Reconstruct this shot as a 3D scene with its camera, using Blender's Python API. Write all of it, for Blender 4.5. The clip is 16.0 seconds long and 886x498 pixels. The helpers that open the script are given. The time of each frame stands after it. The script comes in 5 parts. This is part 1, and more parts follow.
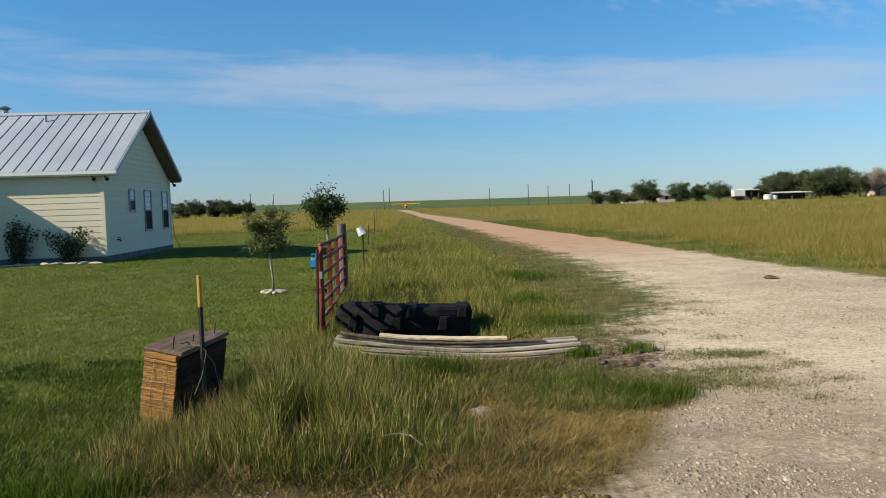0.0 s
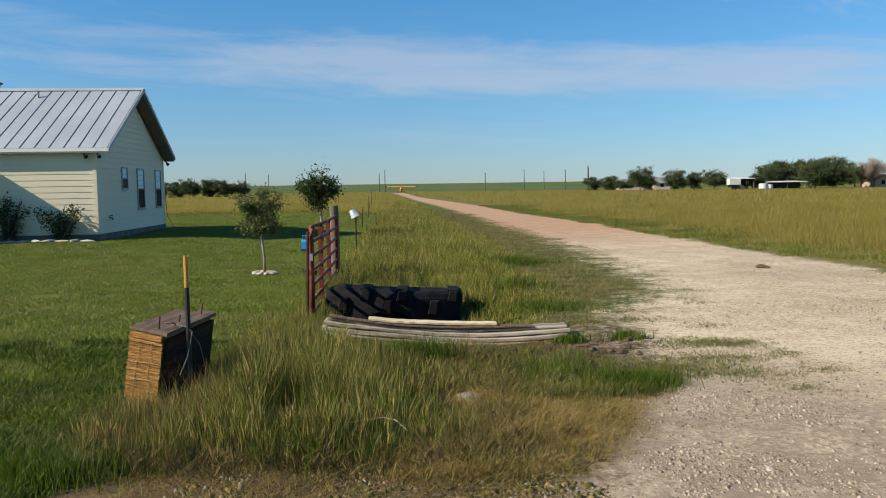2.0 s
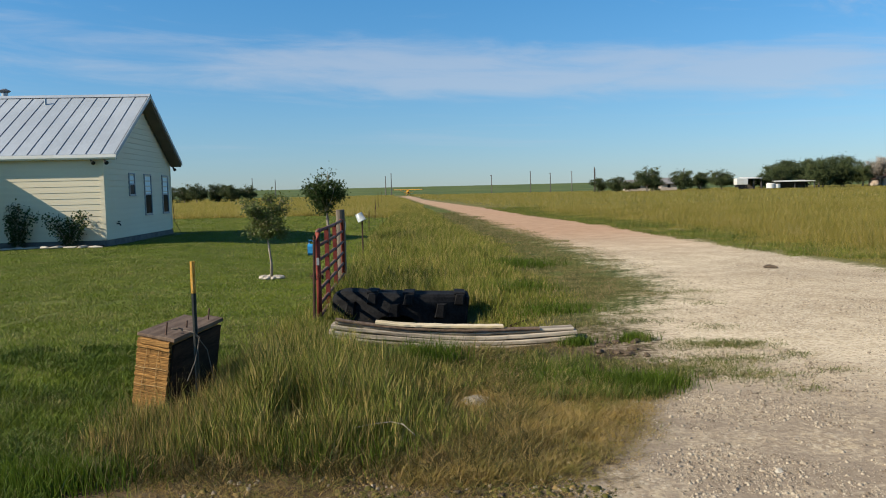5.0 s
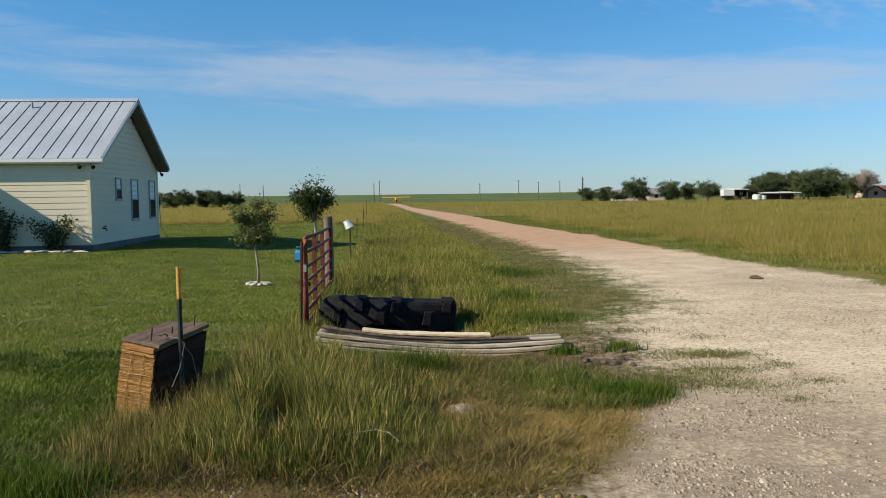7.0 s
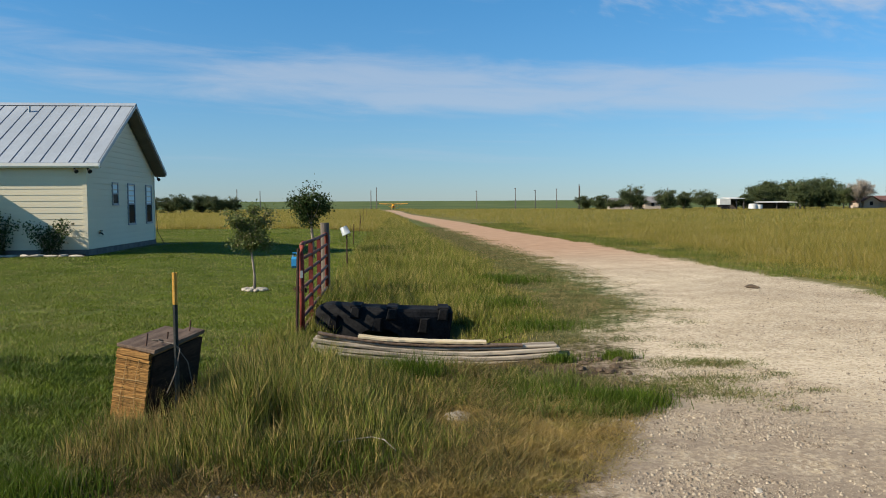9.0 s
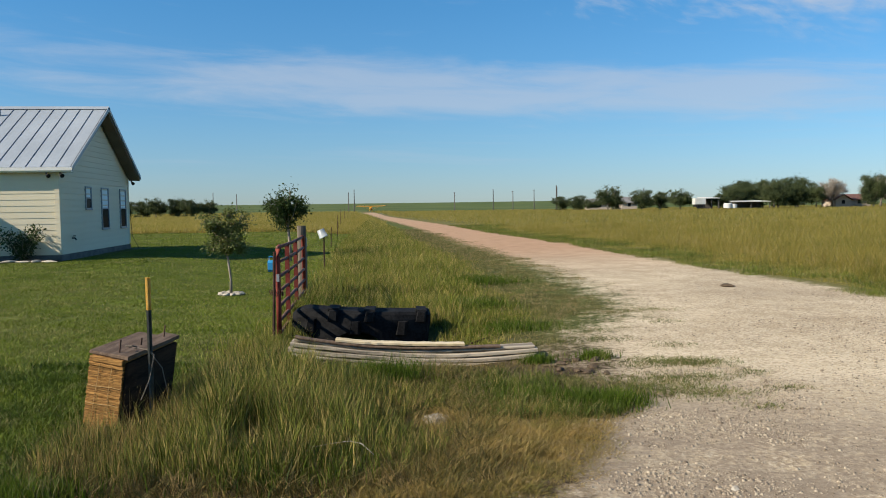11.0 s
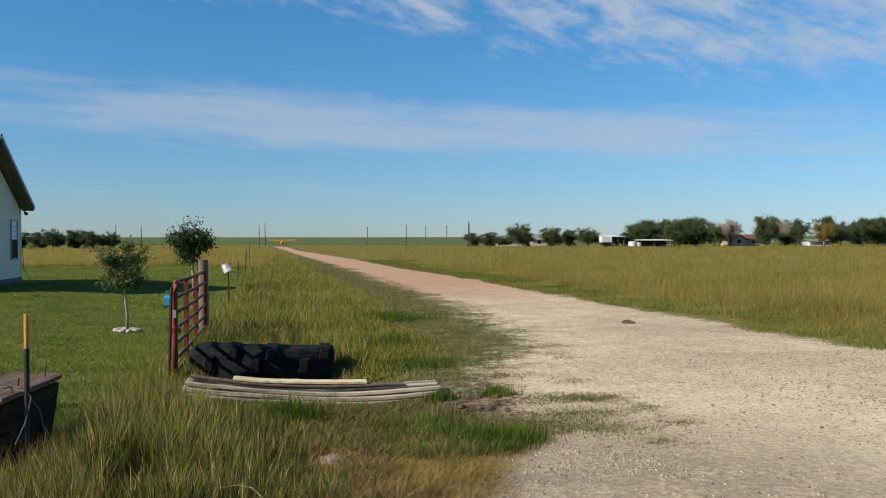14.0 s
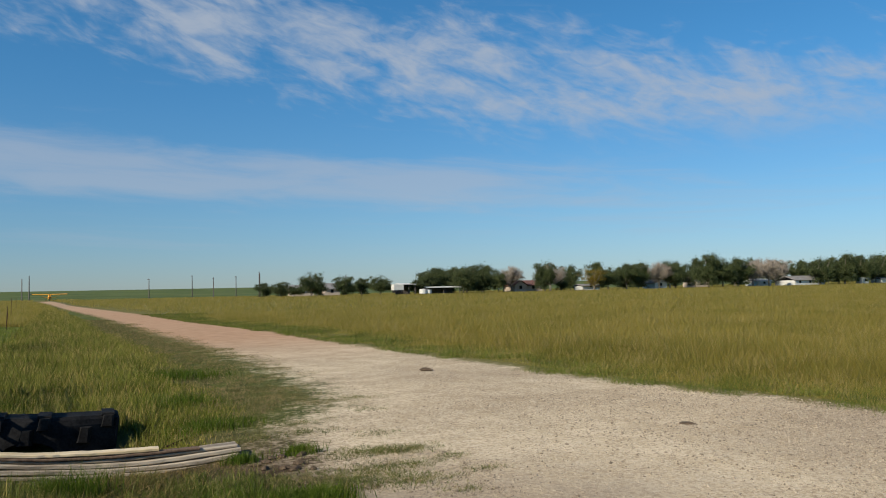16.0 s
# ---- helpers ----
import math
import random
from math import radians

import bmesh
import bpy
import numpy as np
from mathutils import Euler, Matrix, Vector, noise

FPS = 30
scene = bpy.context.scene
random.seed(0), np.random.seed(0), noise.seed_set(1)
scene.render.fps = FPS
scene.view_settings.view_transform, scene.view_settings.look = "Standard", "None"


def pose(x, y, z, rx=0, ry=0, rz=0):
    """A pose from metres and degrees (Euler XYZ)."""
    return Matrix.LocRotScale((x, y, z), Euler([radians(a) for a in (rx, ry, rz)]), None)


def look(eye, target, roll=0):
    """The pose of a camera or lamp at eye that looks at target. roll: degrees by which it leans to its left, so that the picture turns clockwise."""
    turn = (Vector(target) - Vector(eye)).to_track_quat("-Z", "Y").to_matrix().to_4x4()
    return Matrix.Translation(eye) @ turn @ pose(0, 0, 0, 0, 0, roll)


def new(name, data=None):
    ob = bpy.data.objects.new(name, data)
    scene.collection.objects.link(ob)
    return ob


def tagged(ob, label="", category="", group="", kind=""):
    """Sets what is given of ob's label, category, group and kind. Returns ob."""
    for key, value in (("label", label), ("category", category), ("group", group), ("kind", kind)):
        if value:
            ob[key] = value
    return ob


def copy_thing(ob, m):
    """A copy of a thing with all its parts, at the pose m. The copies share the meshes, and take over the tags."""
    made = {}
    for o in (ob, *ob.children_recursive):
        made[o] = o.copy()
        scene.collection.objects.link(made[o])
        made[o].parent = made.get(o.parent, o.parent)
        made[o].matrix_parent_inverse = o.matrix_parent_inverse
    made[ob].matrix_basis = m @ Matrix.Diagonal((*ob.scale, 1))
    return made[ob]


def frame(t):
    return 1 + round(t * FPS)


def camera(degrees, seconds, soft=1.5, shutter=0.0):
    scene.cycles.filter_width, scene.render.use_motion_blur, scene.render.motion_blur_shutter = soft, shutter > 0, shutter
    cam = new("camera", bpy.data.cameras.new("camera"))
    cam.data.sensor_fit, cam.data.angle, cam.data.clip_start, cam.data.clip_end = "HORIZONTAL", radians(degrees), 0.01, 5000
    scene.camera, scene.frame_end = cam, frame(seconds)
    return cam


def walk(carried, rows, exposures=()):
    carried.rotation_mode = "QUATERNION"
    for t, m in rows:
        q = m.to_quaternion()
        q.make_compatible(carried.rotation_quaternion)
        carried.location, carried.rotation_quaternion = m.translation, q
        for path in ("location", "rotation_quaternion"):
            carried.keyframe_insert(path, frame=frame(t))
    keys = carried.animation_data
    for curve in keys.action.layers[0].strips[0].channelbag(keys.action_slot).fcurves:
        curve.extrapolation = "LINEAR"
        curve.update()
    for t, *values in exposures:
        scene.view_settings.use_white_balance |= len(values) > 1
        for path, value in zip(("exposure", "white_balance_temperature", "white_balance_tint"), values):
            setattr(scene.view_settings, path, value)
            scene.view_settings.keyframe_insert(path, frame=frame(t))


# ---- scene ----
cam = camera(58.46, 16.0, soft=1.0)
# seconds, eye (m), yaw, pitch, roll (degrees)
PATH = [
    (0.0, -0.048, -0.011, 1.649, -0.00, -3.22, 1.77),
    (0.5, -0.027, -0.007, 1.649, 0.20, -4.69, 0.59),
    (1.0, 0.000, -0.000, 1.650, -0.03, -4.32, 0.88),
    (1.5, -0.004, 0.021, 1.652, -0.84, -4.61, 0.31),
    (2.0, -0.001, 0.027, 1.651, -0.31, -4.41, 0.80),
    (2.5, -0.010, 0.039, 1.658, 0.45, -4.51, 0.98),
    (3.0, 0.001, 0.033, 1.658, 0.82, -4.04, 0.95),
    (3.5, 0.002, 0.018, 1.657, 0.71, -3.94, 1.01),
    (6.0, 0.010, 0.034, 1.659, -0.23, -4.36, 1.22),
    (6.5, 0.010, 0.031, 1.660, -0.31, -4.11, 0.83),
    (7.0, 0.009, 0.030, 1.657, -0.69, -3.65, 0.75),
    (7.5, 0.012, 0.024, 1.656, -0.67, -3.72, 0.74),
    (8.0, 0.007, 0.023, 1.660, -0.72, -3.43, 0.47),
    (10.5, 0.012, 0.043, 1.658, -1.56, -3.08, 0.60),
    (11.0, 0.022, 0.044, 1.661, -2.51, -3.04, 0.79),
    (11.5, 0.040, 0.037, 1.661, -2.91, -2.45, 0.62),
    (12.0, 0.057, 0.032, 1.658, -3.89, -2.36, 0.23),
    (12.5, 0.072, 0.028, 1.661, -4.29, -2.12, -0.44),
    (13.0, 0.084, 0.029, 1.659, -4.84, -1.90, -0.83),
    (13.5, 0.101, 0.039, 1.664, -7.50, -1.49, -0.71),
    (14.0, 0.127, 0.058, 1.672, -8.78, -0.53, 0.09),
    (14.5, 0.142, 0.079, 1.682, -11.12, 0.31, -0.39),
    (15.0, 0.109, 0.093, 1.699, -16.78, 1.11, 0.57),
    (15.5, 0.043, 0.107, 1.709, -19.69, 1.50, 0.15),
    (16.0, 0.025, 0.127, 1.707, -23.70, 2.84, 1.16),
]
walk(cam, [(t, pose(x, y, z, 90 + p, r, a)) for t, x, y, z, a, p, r in PATH],
     exposures=((0.0, 0.64), (12.5, 0.64), (14.0, 0.53), (16.0, 0.31)))

# ---- light ----
SUN_TO = Vector((-1.0, -0.34, 0.68)).normalized()
sun = new("sun", bpy.data.lights.new("sun", "SUN"))
sun.data.energy, sun.data.angle, sun.data.color = 5.0, radians(0.55), (1.0, 0.89, 0.72)
sun.matrix_world = look(SUN_TO * 50, (0, 0, 0))


def nd(tree, kind, **values):
    n = tree.nodes.new(kind)
    for key, value in values.items():
        if key in n.inputs:
            n.inputs[key].default_value = value
    return n


def mathn(tree, op, a, b=None, c=None, clamp=False):
    n = tree.nodes.new("ShaderNodeMath")
    n.operation, n.use_clamp = op, clamp
    for k, v in enumerate((a, b, c)):
        if v is None:
            continue
        if isinstance(v, (int, float)):
            n.inputs[k].default_value = v
        else:
            tree.links.new(v, n.inputs[k])
    return n.outputs[0]


def mixc(tree, fac, a, b):
    n = tree.nodes.new("ShaderNodeMix")
    n.data_type = "RGBA"
    for key, v in ((0, fac), (6, a), (7, b)):
        if isinstance(v, (int, float)):
            n.inputs[key].default_value = v
        elif isinstance(v, tuple):
            n.inputs[key].default_value = (*v, 1)
        else:
            tree.links.new(v, n.inputs[key])
    return n.outputs[2]


def ramp(tree, fac, lo, hi, clamp=True):
    n = tree.nodes.new("ShaderNodeMapRange")
    n.interpolation_type = "SMOOTHSTEP"
    n.inputs[1].default_value, n.inputs[2].default_value = lo, hi
    tree.links.new(fac, n.inputs[0])
    return n.outputs[0]


def build_world():
    world = bpy.data.worlds.new("sky")
    scene.world = world
    world.use_nodes = True
    t = world.node_tree
    t.nodes.clear()
    sky = t.nodes.new("ShaderNodeTexSky")
    sky.sky_type, sky.sun_disc = "NISHITA", False
    sky.sun_elevation = math.asin(SUN_TO.z)
    sky.sun_rotation = math.atan2(SUN_TO.x, SUN_TO.y)
    sky.air_density, sky.dust_density, sky.ozone_density = 1.0, 0.1, 1.5
    co = t.nodes.new("ShaderNodeTexCoord")
    sep = t.nodes.new("ShaderNodeSeparateXYZ")
    t.links.new(co.outputs["Generated"], sep.inputs[0])
    x, y, z = sep.outputs
    az = mathn(t, "MULTIPLY", mathn(t, "ARCTAN2", x, y), 57.2958)
    el = mathn(t, "MULTIPLY", mathn(t, "ARCSINE", z), 57.2958)

    def cloud_noise(sx, sy, tilt, scale, detail, rough, seed, warp=0.4):
        comb = t.nodes.new("ShaderNodeCombineXYZ")
        t.links.new(mathn(t, "MULTIPLY", az, sx), comb.inputs[0])
        t.links.new(mathn(t, "MULTIPLY", mathn(t, "MULTIPLY_ADD", az, tilt, el), sy), comb.inputs[1])
        comb.inputs[2].default_value = seed
        n = nd(t, "ShaderNodeTexNoise", Scale=scale, Detail=detail, Roughness=rough, Distortion=warp)
        t.links.new(comb.outputs[0], n.inputs["Vector"])
        return n.outputs[0]

    def bump(v, mid, half):
        d = mathn(t, "DIVIDE", mathn(t, "SUBTRACT", v, mid), half)
        return mathn(t, "MULTIPLY", ramp(t, d, -1.6, -0.2), mathn(t, "SUBTRACT", 1.0, ramp(t, d, 0.2, 1.6)))

    # the long veil low over the field
    low = mathn(t, "MULTIPLY", bump(mathn(t, "MULTIPLY_ADD", az, 0.045, el), 8.4, 1.9), bump(az, 8.0, 34.0))
    veil = ramp(t, mathn(t, "MULTIPLY_ADD", cloud_noise(0.06, 0.42, 0.05, 1.5, 9, 0.62, 3.1), 0.9, mathn(t, "MULTIPLY", low, 0.44)), 0.50, 0.98)
    veil = mathn(t, "MULTIPLY", veil, mathn(t, "MULTIPLY", ramp(t, el, 1.0, 6.0), 0.56))
    # thin haze streaks under it
    thin = mathn(t, "MULTIPLY", ramp(t, cloud_noise(0.03, 0.55, 0.02, 1.2, 6, 0.6, 8.4), 0.50, 0.78), mathn(t, "MULTIPLY", bump(el, 4.6, 2.4), 0.28))
    # broken fleece higher up
    upper = mathn(t, "SUBTRACT", el, mathn(t, "MULTIPLY_ADD", az, -0.19, 20.3))
    band = mathn(t, "MULTIPLY", bump(upper, 0.0, 4.6), ramp(t, az, -52.0, -6.0))
    n2 = mathn(t, "ADD", mathn(t, "MULTIPLY", cloud_noise(0.12, 0.26, 0.30, 1.6, 8, 0.56, 0.7, 0.6), 0.72), mathn(t, "MULTIPLY", cloud_noise(0.34, 0.95, 0.24, 1.7, 5, 0.52, 5.5, 0.6), 0.30))
    fleece = ramp(t, mathn(t, "MULTIPLY_ADD", band, 0.30, n2), 0.62, 0.98)
    fleece = mathn(t, "MULTIPLY", mathn(t, "MULTIPLY", fleece, ramp(t, el, 8.0, 13.0)), 0.84)
    cover = mathn(t, "MAXIMUM", mathn(t, "MAXIMUM", veil, thin), fleece)
    tint = mixc(t, ramp(t, el, -2.0, 20.0), mixc(t, ramp(t, el, 0.0, 7.0), SKY_HAZE, SKY_LOW), SKY_HIGH)
    grade = t.nodes.new("ShaderNodeMix")
    grade.data_type, grade.blend_type = "RGBA", "MULTIPLY"
    grade.inputs[0].default_value = 1.0
    t.links.new(sky.outputs[0], grade.inputs[6])
    t.links.new(tint, grade.inputs[7])
    mix = mixc(t, cover, grade.outputs[2], CLOUD)
    bg = nd(t, "ShaderNodeBackground", Strength=0.064)
    t.links.new(mix, bg.inputs[0])
    out = t.nodes.new("ShaderNodeOutputWorld")
    t.links.new(bg.outputs[0], out.inputs[0])


SKY_LOW, SKY_HIGH = (0.59, 0.80, 1.09), (0.41, 1.03, 1.41)
SKY_HAZE = (0.54, 0.73, 1.11)
CLOUD = (5.1, 5.8, 6.9)
build_world()

# ---- materials ----


def base_mat(name, rough=0.8, metal=0.0):
    m = bpy.data.materials.new(name)
    m.use_nodes = True
    t = m.node_tree
    b = t.nodes["Principled BSDF"]
    b.inputs["Roughness"].default_value, b.inputs["Metallic"].default_value = rough, metal
    if rough > 0.52:
        b.inputs["Specular IOR Level"].default_value = 0.18
    return m, t, b


def plain(name, c1, c2, rough=0.8, metal=0.0, scale=4.0, bump=0.15, fine=60.0, stretch=(1, 1, 1), jitter=0.0, bumpdist=0.01):
    """Two-tone surface: broad stains, fine grain and relief."""
    m, t, b = base_mat(name, rough, metal)
    co = t.nodes.new("ShaderNodeTexCoord")
    mp = t.nodes.new("ShaderNodeMapping")
    mp.inputs["Scale"].default_value = stretch
    t.links.new(co.outputs["Object"], mp.inputs[0])
    n1 = nd(t, "ShaderNodeTexNoise", Scale=scale, Detail=6.0, Roughness=0.6)
    n2 = nd(t, "ShaderNodeTexNoise", Scale=fine, Detail=4.0, Roughness=0.6)
    for n in (n1, n2):
        t.links.new(mp.outputs[0], n.inputs["Vector"])
    f = mathn(t, "ADD", mathn(t, "MULTIPLY", n1.outputs[0], 0.65), mathn(t, "MULTIPLY", n2.outputs[0], 0.35))
    col = mixc(t, ramp(t, f, 0.36, 0.64), c1, c2)
    if jitter:
        info = t.nodes.new("ShaderNodeObjectInfo")
        hsv = t.nodes.new("ShaderNodeHueSaturation")
        t.links.new(mathn(t, "MULTIPLY_ADD", info.outputs["Random"], 2 * jitter, 1 - jitter), hsv.inputs["Value"])
        t.links.new(col, hsv.inputs["Color"])
        col = hsv.outputs[0]
    t.links.new(col, b.inputs["Base Color"])
    if bump:
        bp = nd(t, "ShaderNodeBump", Strength=bump, Distance=bumpdist)
        t.links.new(f, bp.inputs["Height"])
        t.links.new(bp.outputs[0], b.inputs["Normal"])
    return m


def leafy(name, dark, light, dry=None, dry_amount=0.0, patch=0.25, trans=0.35, rough=0.55, drift=0.4):
    """Blades and leaves: each island its own tone, with patches across the ground."""
    m, t, b = base_mat(name, rough)
    geo = t.nodes.new("ShaderNodeNewGeometry")
    n = nd(t, "ShaderNodeTexNoise", Scale=patch, Detail=4.0, Roughness=0.6)
    t.links.new(geo.outputs["Position"], n.inputs["Vector"])
    r = geo.outputs["Random Per Island"]
    f = mathn(t, "ADD", mathn(t, "MULTIPLY", r, 1 - drift), mathn(t, "MULTIPLY", ramp(t, n.outputs[0], 0.3, 0.7), drift))
    col = mixc(t, f, dark, light)
    if dry:
        n3 = nd(t, "ShaderNodeTexNoise", Scale=patch * 3.1, Detail=3.0)
        t.links.new(geo.outputs["Position"], n3.inputs["Vector"])
        k = mathn(t, "ADD", mathn(t, "FRACT", mathn(t, "MULTIPLY", r, 17.3)), mathn(t, "MULTIPLY", mathn(t, "SUBTRACT", n3.outputs[0], 0.5), 1.6))
        col = mixc(t, ramp(t, k, 0.95 - dry_amount, 1.1 - dry_amount), col, dry)
    t.links.new(col, b.inputs["Base Color"])
    b.inputs["Specular IOR Level"].default_value = 0.10
    if trans:
        tr = t.nodes.new("ShaderNodeBsdfTranslucent")
        t.links.new(col, tr.inputs[0])
        mx = t.nodes.new("ShaderNodeMixShader")
        mx.inputs[0].default_value = trans
        t.links.new(b.outputs[0], mx.inputs[1])
        t.links.new(tr.outputs[0], mx.inputs[2])
        t.links.new(mx.outputs[0], t.nodes["Material Output"].inputs[0])
    return m


def ground_material():
    """Soil, mown turf, pale limestone gravel and red earth, by the sheet's own masks."""
    m, t, b = base_mat("ground", 0.92)
    b.inputs["Specular IOR Level"].default_value = 0.15
    geo = t.nodes.new("ShaderNodeNewGeometry")
    pos = geo.outputs["Position"]

    def noise_at(scale, detail=5.0, rough=0.6):
        n = nd(t, "ShaderNodeTexNoise", Scale=scale, Detail=detail, Roughness=rough)
        t.links.new(pos, n.inputs["Vector"])
        return n.outputs[0]

    def mask(name):
        a = t.nodes.new("ShaderNodeAttribute")
        a.attribute_name = name
        return a.outputs["Fac"]

    big, mid, fine, grit = noise_at(0.22), noise_at(1.7), noise_at(14.0, 6), noise_at(85.0, 3)
    vor = nd(t, "ShaderNodeTexVoronoi", Scale=30.0, Randomness=1.0)
    t.links.new(pos, vor.inputs["Vector"])
    soil = mixc(t, ramp(t, mid, 0.35, 0.65), (0.055, 0.036, 0.020), (0.115, 0.08, 0.044))
    turf = mixc(t, ramp(t, mathn(t, "ADD", mathn(t, "MULTIPLY", fine, 0.5), mathn(t, "MULTIPLY", mid, 0.5)), 0.38, 0.62), (0.040, 0.057, 0.008), (0.100, 0.122, 0.017))
    turf = mixc(t, ramp(t, big, 0.45, 0.75), turf, (0.115, 0.115, 0.026))
    straw = mixc(t, ramp(t, mid, 0.3, 0.7), (0.15, 0.125, 0.036), (0.11, 0.112, 0.027))
    farm = mixc(t, ramp(t, noise_at(0.012, 3), 0.35, 0.65), (0.052, 0.080, 0.018), (0.100, 0.122, 0.034))
    stones = mixc(t, ramp(t, vor.outputs["Distance"], 0.1, 0.55), (0.58, 0.49, 0.34), (0.22, 0.16, 0.10))
    pale = mixc(t, ramp(t, mathn(t, "ADD", mathn(t, "MULTIPLY", fine, 0.45), mathn(t, "MULTIPLY", mid, 0.55)), 0.36, 0.62), (0.47, 0.375, 0.245), (0.66, 0.55, 0.385))
    pale = mixc(t, mathn(t, "MULTIPLY", ramp(t, mathn(t, "ADD", mathn(t, "MULTIPLY", big, 0.5), mathn(t, "MULTIPLY", fine, 0.5)), 0.44, 0.60), 0.75), pale, stones)
    pale = mixc(t, mathn(t, "MULTIPLY", ramp(t, grit, 0.60, 0.72), 0.45), pale, (0.24, 0.20, 0.15))
    vor2 = nd(t, "ShaderNodeTexVoronoi", Scale=52.0, Randomness=1.0)
    t.links.new(pos, vor2.inputs["Vector"])
    tone = t.nodes.new("ShaderNodeSeparateColor")
    t.links.new(vor.outputs["Color"], tone.inputs[0])
    tone2 = t.nodes.new("ShaderNodeSeparateColor")
    t.links.new(vor2.outputs["Color"], tone2.inputs[0])
    pale = mixc(t, mathn(t, "MULTIPLY", ramp(t, tone.outputs[0], 0.62, 0.95), 0.5), pale, (0.22, 0.155, 0.095))
    pale = mixc(t, mathn(t, "MULTIPLY", ramp(t, tone2.outputs[1], 0.70, 0.95), 0.55), pale, (0.66, 0.58, 0.44))
    pale = mixc(t, mathn(t, "MULTIPLY", ramp(t, tone2.outputs[0], 0.72, 0.95), 0.45), pale, (0.24, 0.17, 0.11))
    red = mixc(t, ramp(t, mid, 0.3, 0.7), (0.34, 0.200, 0.115), (0.43, 0.27, 0.165))
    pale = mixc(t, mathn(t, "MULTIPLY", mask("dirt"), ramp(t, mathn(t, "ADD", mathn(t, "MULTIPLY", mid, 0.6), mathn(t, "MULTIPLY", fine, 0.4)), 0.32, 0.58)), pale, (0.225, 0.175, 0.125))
    pale = mixc(t, mask("red"), pale, red)
    col = mixc(t, mask("turf"), soil, turf)
    col = mixc(t, mask("straw"), col, straw)
    col = mixc(t, mask("farm"), col, farm)
    breakup = mathn(t, "ADD", mathn(t, "MULTIPLY", mathn(t, "ADD", mid, noise_at(5.2, 5, 0.65)), 0.3), mathn(t, "MULTIPLY", fine, 0.4))
    edge = mathn(t, "ADD", mask("gravel"), mathn(t, "MULTIPLY", mathn(t, "SUBTRACT", breakup, 0.5), 3.0))
    col = mixc(t, ramp(t, edge, 0.25, 0.75), col, pale)
    t.links.new(col, b.inputs["Base Color"])
    bp = nd(t, "ShaderNodeBump", Strength=0.5, Distance=0.014)
    t.links.new(mathn(t, "ADD", mathn(t, "MULTIPLY", grit, 0.6), mathn(t, "MULTIPLY", vor.outputs["Distance"], -0.5)), bp.inputs["Height"])
    t.links.new(bp.outputs[0], b.inputs["Normal"])
    return m


